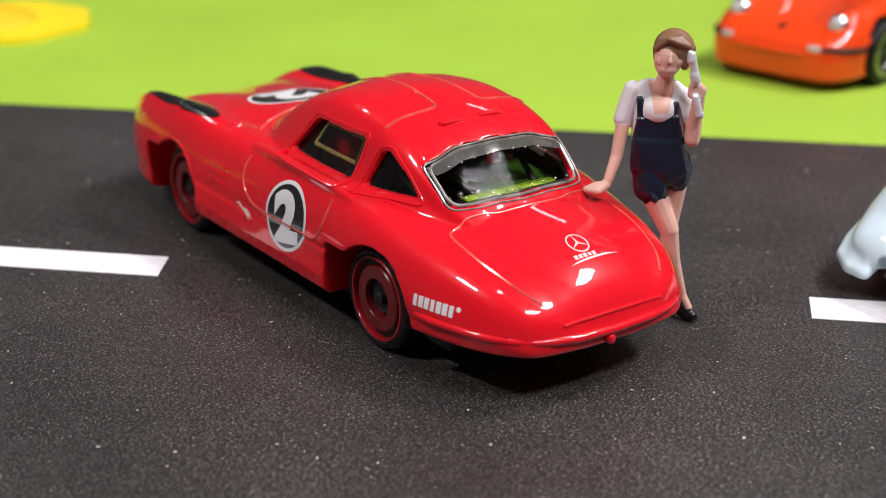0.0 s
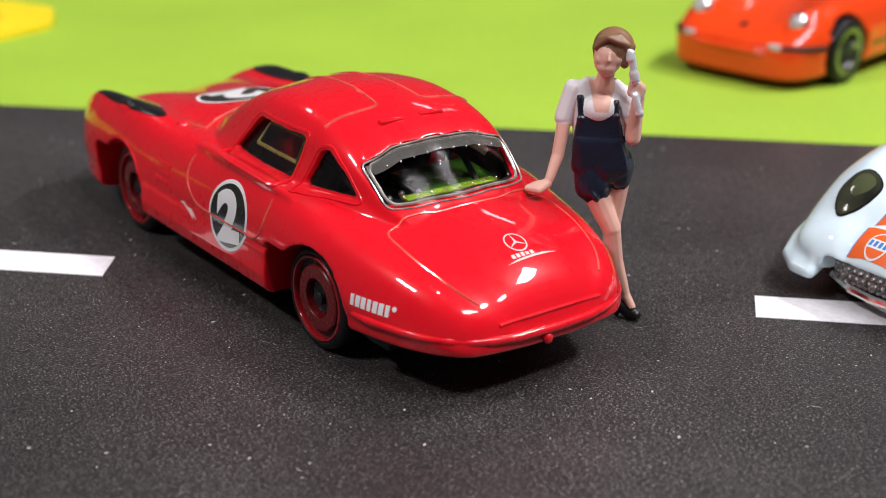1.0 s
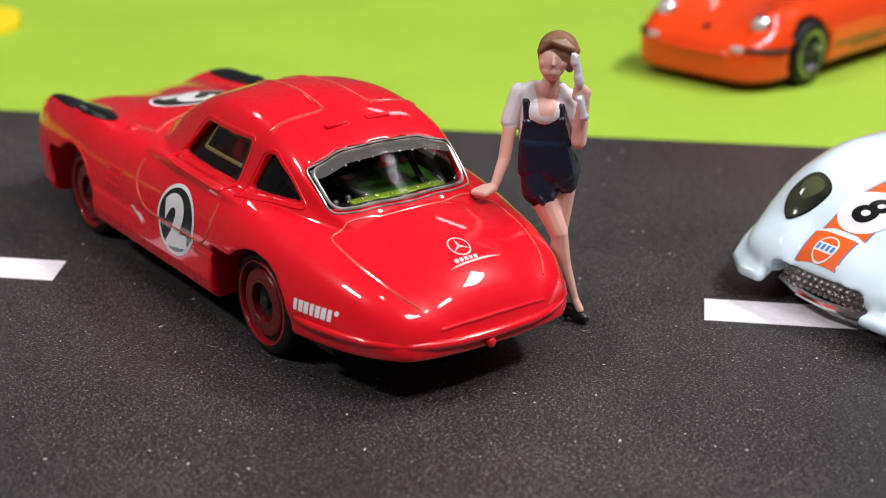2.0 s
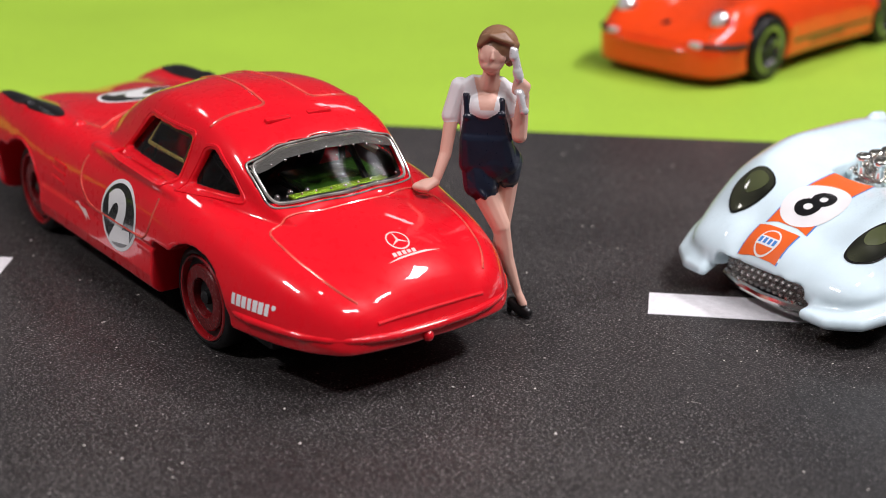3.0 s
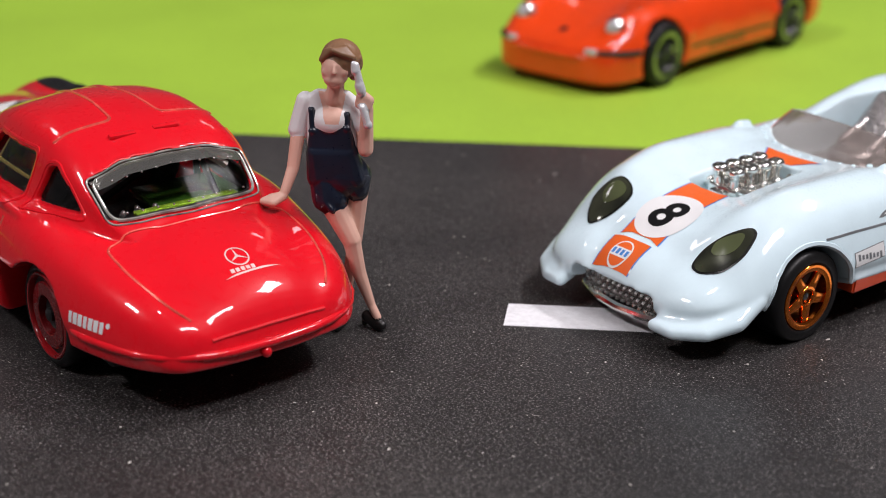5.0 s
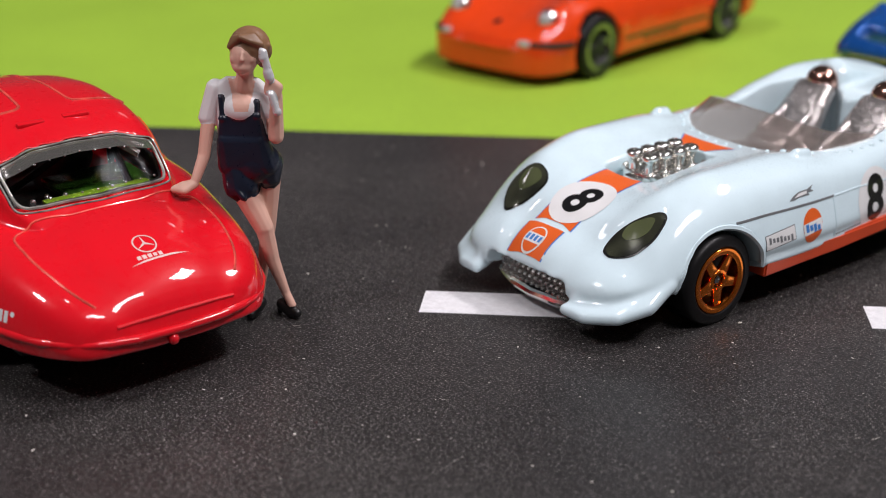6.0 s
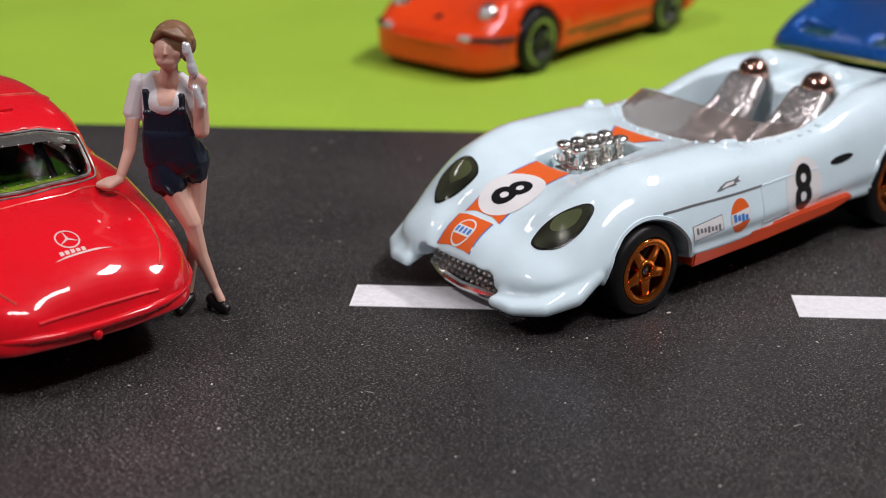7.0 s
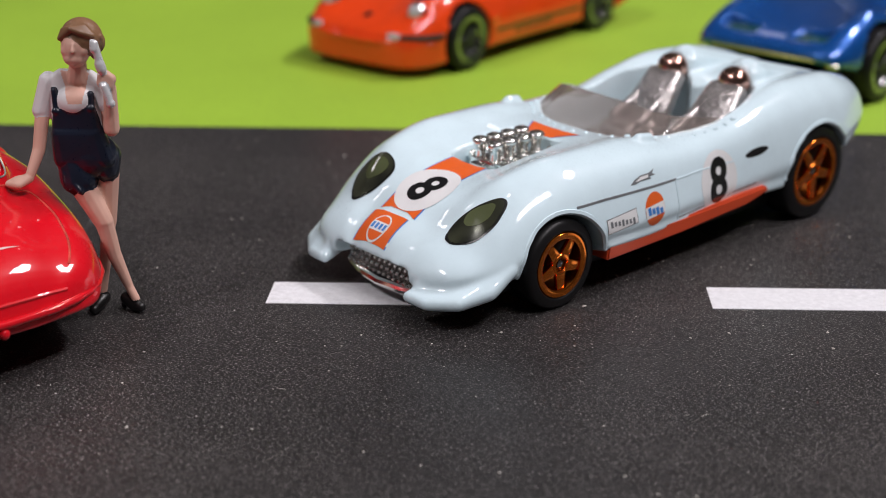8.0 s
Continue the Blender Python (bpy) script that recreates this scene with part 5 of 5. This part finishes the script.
def blue_wedge():
    car = empty_thing("toy_car", 131.6, 217.6, 227.5, "metallic blue die-cast sports car with a low wedge nose", "toy car", "toy cars")
    car.location.z = -0.25 * MM
    keys = {"u": [31.5, 30.8, 28.5, 24.0, 18.5, 11.0, 4.0, -5.0, -12.0, -19.0, -26.0, -32.0, -34.0],
            "w": [9.0, 10.6, 12.0, 13.0, 13.6, 12.8, 12.4, 12.4, 13.0, 13.8, 13.4, 12.2, 10.0],
            "zw": [7.6, 7.5, 7.4, 7.2, 7.2, 6.8, 6.6, 6.6, 6.8, 7.0, 7.0, 7.0, 7.0],
            "zb": [7.0, 6.6, 5.8, 4.6, 3.2, 2.4, 2.4, 2.4, 2.4, 2.6, 3.0, 3.8, 4.6],
            "cv": [7.0, 8.2, 9.2, 9.8, 10.0, 9.8, 9.6, 9.6, 10.0, 10.4, 10.0, 9.0, 7.0],
            "cz": [8.1, 8.6, 9.9, 11.8, 12.8, 12.0, 11.2, 11.4, 12.4, 13.2, 12.4, 10.8, 9.4],
            "zt": [8.2, 8.6, 9.4, 10.4, 11.2, 11.8, 12.0, 12.0, 12.0, 12.0, 11.6, 10.8, 9.8]}

    def section(w, zw, zb, cv, cz, zt):
        return [(0, zb), (w * 0.5, zb), (w * 0.94, zb + 0.3), (w * 0.99, zb + 0.5 * (zw - zb)), (w, zw), (w - 0.3 * (w - cv), zw + 0.64 * (cz - zw)), (cv, cz), (cv * 0.66, cz + 0.65 * (zt - cz)), (cv * 0.3, cz + 0.95 * (zt - cz)), (0, zt)]

    cab = {"u": [6.0, 2.0, -3.0, -8.0, -13.0, -18.0, -22.0], "w": [8.0, 9.2, 9.6, 9.6, 9.2, 8.4, 6.5], "zt": [11.6, 14.4, 17.4, 18.0, 17.0, 14.2, 11.6], "s": [5.4, 6.4, 7.0, 7.1, 6.8, 6.0, 5.0]}

    def cabin(w, zt, s):
        h = zt - 10.0
        return [(0, 9.0), (w, 9.0), (w, 11.4), (w * 0.5 + s * 0.5, 10 + h * 0.55), (s + 0.3, 10 + h * 0.8), (s - 1.2, 10 + h * 0.93), (s * 0.4, zt - 0.2), (0, zt)]

    cuts, solids = [], [loft(keys, section), loft(cab, cabin, 50)]
    for s in (1, -1):
        cuts += [arch(19.5, 6.0, 5.4, s, 8.0), arch(-19.0, 6.0, 5.2, s, 8.0),
                 moved(box(-1.5, 1.5, -2.7, 2.7, -1.1, 4.0, 0.3), Matrix.Translation((27.6, 5.8 * s, 9.9)) @ Matrix.Rotation(radians(20), 4, "Y"))]
        solids += [capsule((29.2, 9.6 * s, 8.4), (20.0, 10.0 * s, 12.2), 0.9, 1.0), capsule((29.6, 1.8 * s, 8.6), (14.0, 2.6 * s, 11.3), 0.45, 0.5)]
    shell = cast(solids, cuts, 0.36, 6)
    tree = tree_of(shell)
    mesh_object("body", shell, COBALT_PAINT, car, "", 60)
    part("chassis", box(-30, 28, -10, 10, 1.8, 3.4, 0.4), BLACK_PLASTIC, car, "black underside plate")
    part("front_lip", tube([(28.6, 11.4, 6.9), (30.4, 10.0, 7.1), (31.2, 8.0, 7.2), (31.5, 0, 7.2), (31.2, -8.0, 7.2), (30.4, -10.0, 7.1), (28.6, -11.4, 6.9)], 0.22, 8), GOLD_PRINT, car, "thin gold lower lip")
    for s in (1, -1):
        cover = part("lamp_cover", moved(box(-1.35, 1.35, -2.5, 2.5, -1.2, -0.75, 0.2), Matrix.Translation((27.6, 5.8 * s, 9.9)) @ Matrix.Rotation(radians(20), 4, "Y")), TEAL_PRINT, car, "dark teal lamp cover in its recess")
        for k in range(2):
            part("lamp_ring", moved(lathe([(0.95, -0.1), (0.98, 0.12), (0.75, 0.16), (0.7, -0.1)], 24, "Z"), Matrix.Translation((27.6, 5.8 * s, 9.9)) @ Matrix.Rotation(radians(20), 4, "Y") @ Matrix.Translation((0.0, -1.15 + 2.3 * k, -0.72))), TEAL_PRINT, cover)
        part("corner_lamp", ball(30.0, 10.4 * s, 6.6, 0.6, 1.1, 0.45, 2), CHROME, car, "small chrome corner lamp")
        name, k = ("left", -1) if s > 0 else ("right", 1)
        part("side_window", lay(flat_polygon([(k * u, z) for u, z in [(1.0, 12.6), (-3.0, 16.0), (-9.0, 16.4), (-14.0, 12.8)]], 1.2), tree, name, (0, 0, 0), 0, 0.05), BLACK_PRINT, car, "dark tinted side window")
    part("windscreen", lay(flat_polygon([(-8.0, 12.9), (8.0, 12.9), (6.4, 16.6), (-6.4, 16.6)], 1.0), tree, "front", (0, 0, 0), 0, 0.05), BLACK_PRINT, car, "dark tinted windscreen")
    for u in (19.5, -19.0):
        for s in (1, -1):
            wheel(car, u, 13.2 * s, 5.3, 4.0, "dish")
    return car


TEAL_PRINT = finish("teal_print", (0.012, 0.07, 0.085), 0.25, coat=0.6, vary=0.2)
blue_wedge()


# ---- yellow card flower on the grass ----
flower = empty_thing("card_flower", -83.0, 227.5, 0.0, "round yellow card flower lying on the green card", "paper flower")
flower.location.z = -0.25 * MM
pts = [((17.5 + 0.5 * math.cos(8 * a)) * math.cos(a), (17.5 + 0.5 * math.cos(8 * a)) * math.sin(a)) for a in np.linspace(0, 2 * math.pi, 97)[:-1]]
disc = prism(pts, "uv", 0.0, 1.0)
part("petals", disc, YELLOW_CARD, flower, "yellow scalloped petals")
part("flower_centre", lathe([(0.01, 3.6), (4.0, 3.2), (7.0, 2.2), (8.6, 0.9)], 40, "Z"), AMBER_CARD, flower, "amber domed centre")


# ---- dust on the road ----
def dust():
    rng = random.Random(11)
    bm = bmesh.new()
    for _ in range(850):
        x, y = rng.uniform(-60, 140), rng.uniform(58, 175)
        r = rng.choice((0.035, 0.045, 0.055, 0.075, 0.10)) * rng.uniform(0.7, 1.3)
        a = rng.uniform(0, math.pi)
        long = rng.uniform(1.0, 2.2)
        m = Matrix.Translation((x, y, r * 0.5)) @ Matrix.Rotation(a, 4, "Z") @ Matrix.Diagonal((r * long, r, r * 0.6, 1))
        bmesh.ops.create_icosphere(bm, subdivisions=1, radius=1.0, matrix=m)
    for _ in range(45):
        x, y, a = rng.uniform(-60, 140), rng.uniform(58, 170), rng.uniform(-0.7, 0.7)
        m = Matrix.Translation((x, y, 0.012)) @ Matrix.Rotation(a, 4, "Z") @ Matrix.Diagonal((rng.uniform(0.2, 0.6), 0.022, 0.014, 1))
        bmesh.ops.create_icosphere(bm, subdivisions=1, radius=1.0, matrix=m)
    for k in range(14):
        t = k / 13
        m = Matrix.Translation((53.6 + 3.6 * t, 89.6 + 4.4 * t + 0.8 * t * t, 0.006)) @ Matrix.Rotation(0.9 + 0.1 * t, 4, "Z") @ Matrix.Diagonal((rng.uniform(0.06, 0.24), rng.uniform(0.008, 0.022), 0.006, 1))
        bmesh.ops.create_icosphere(bm, subdivisions=1, radius=1.0, matrix=m)
    ob = to_object("dust_specks", bm, DUST)
    tagged(ob, "tiny pale dust specks scattered on the road", "dust", "", "stuff")


DUST = finish("pale_dust", (0.55, 0.53, 0.48), 0.7, vary=0.3)
dust()
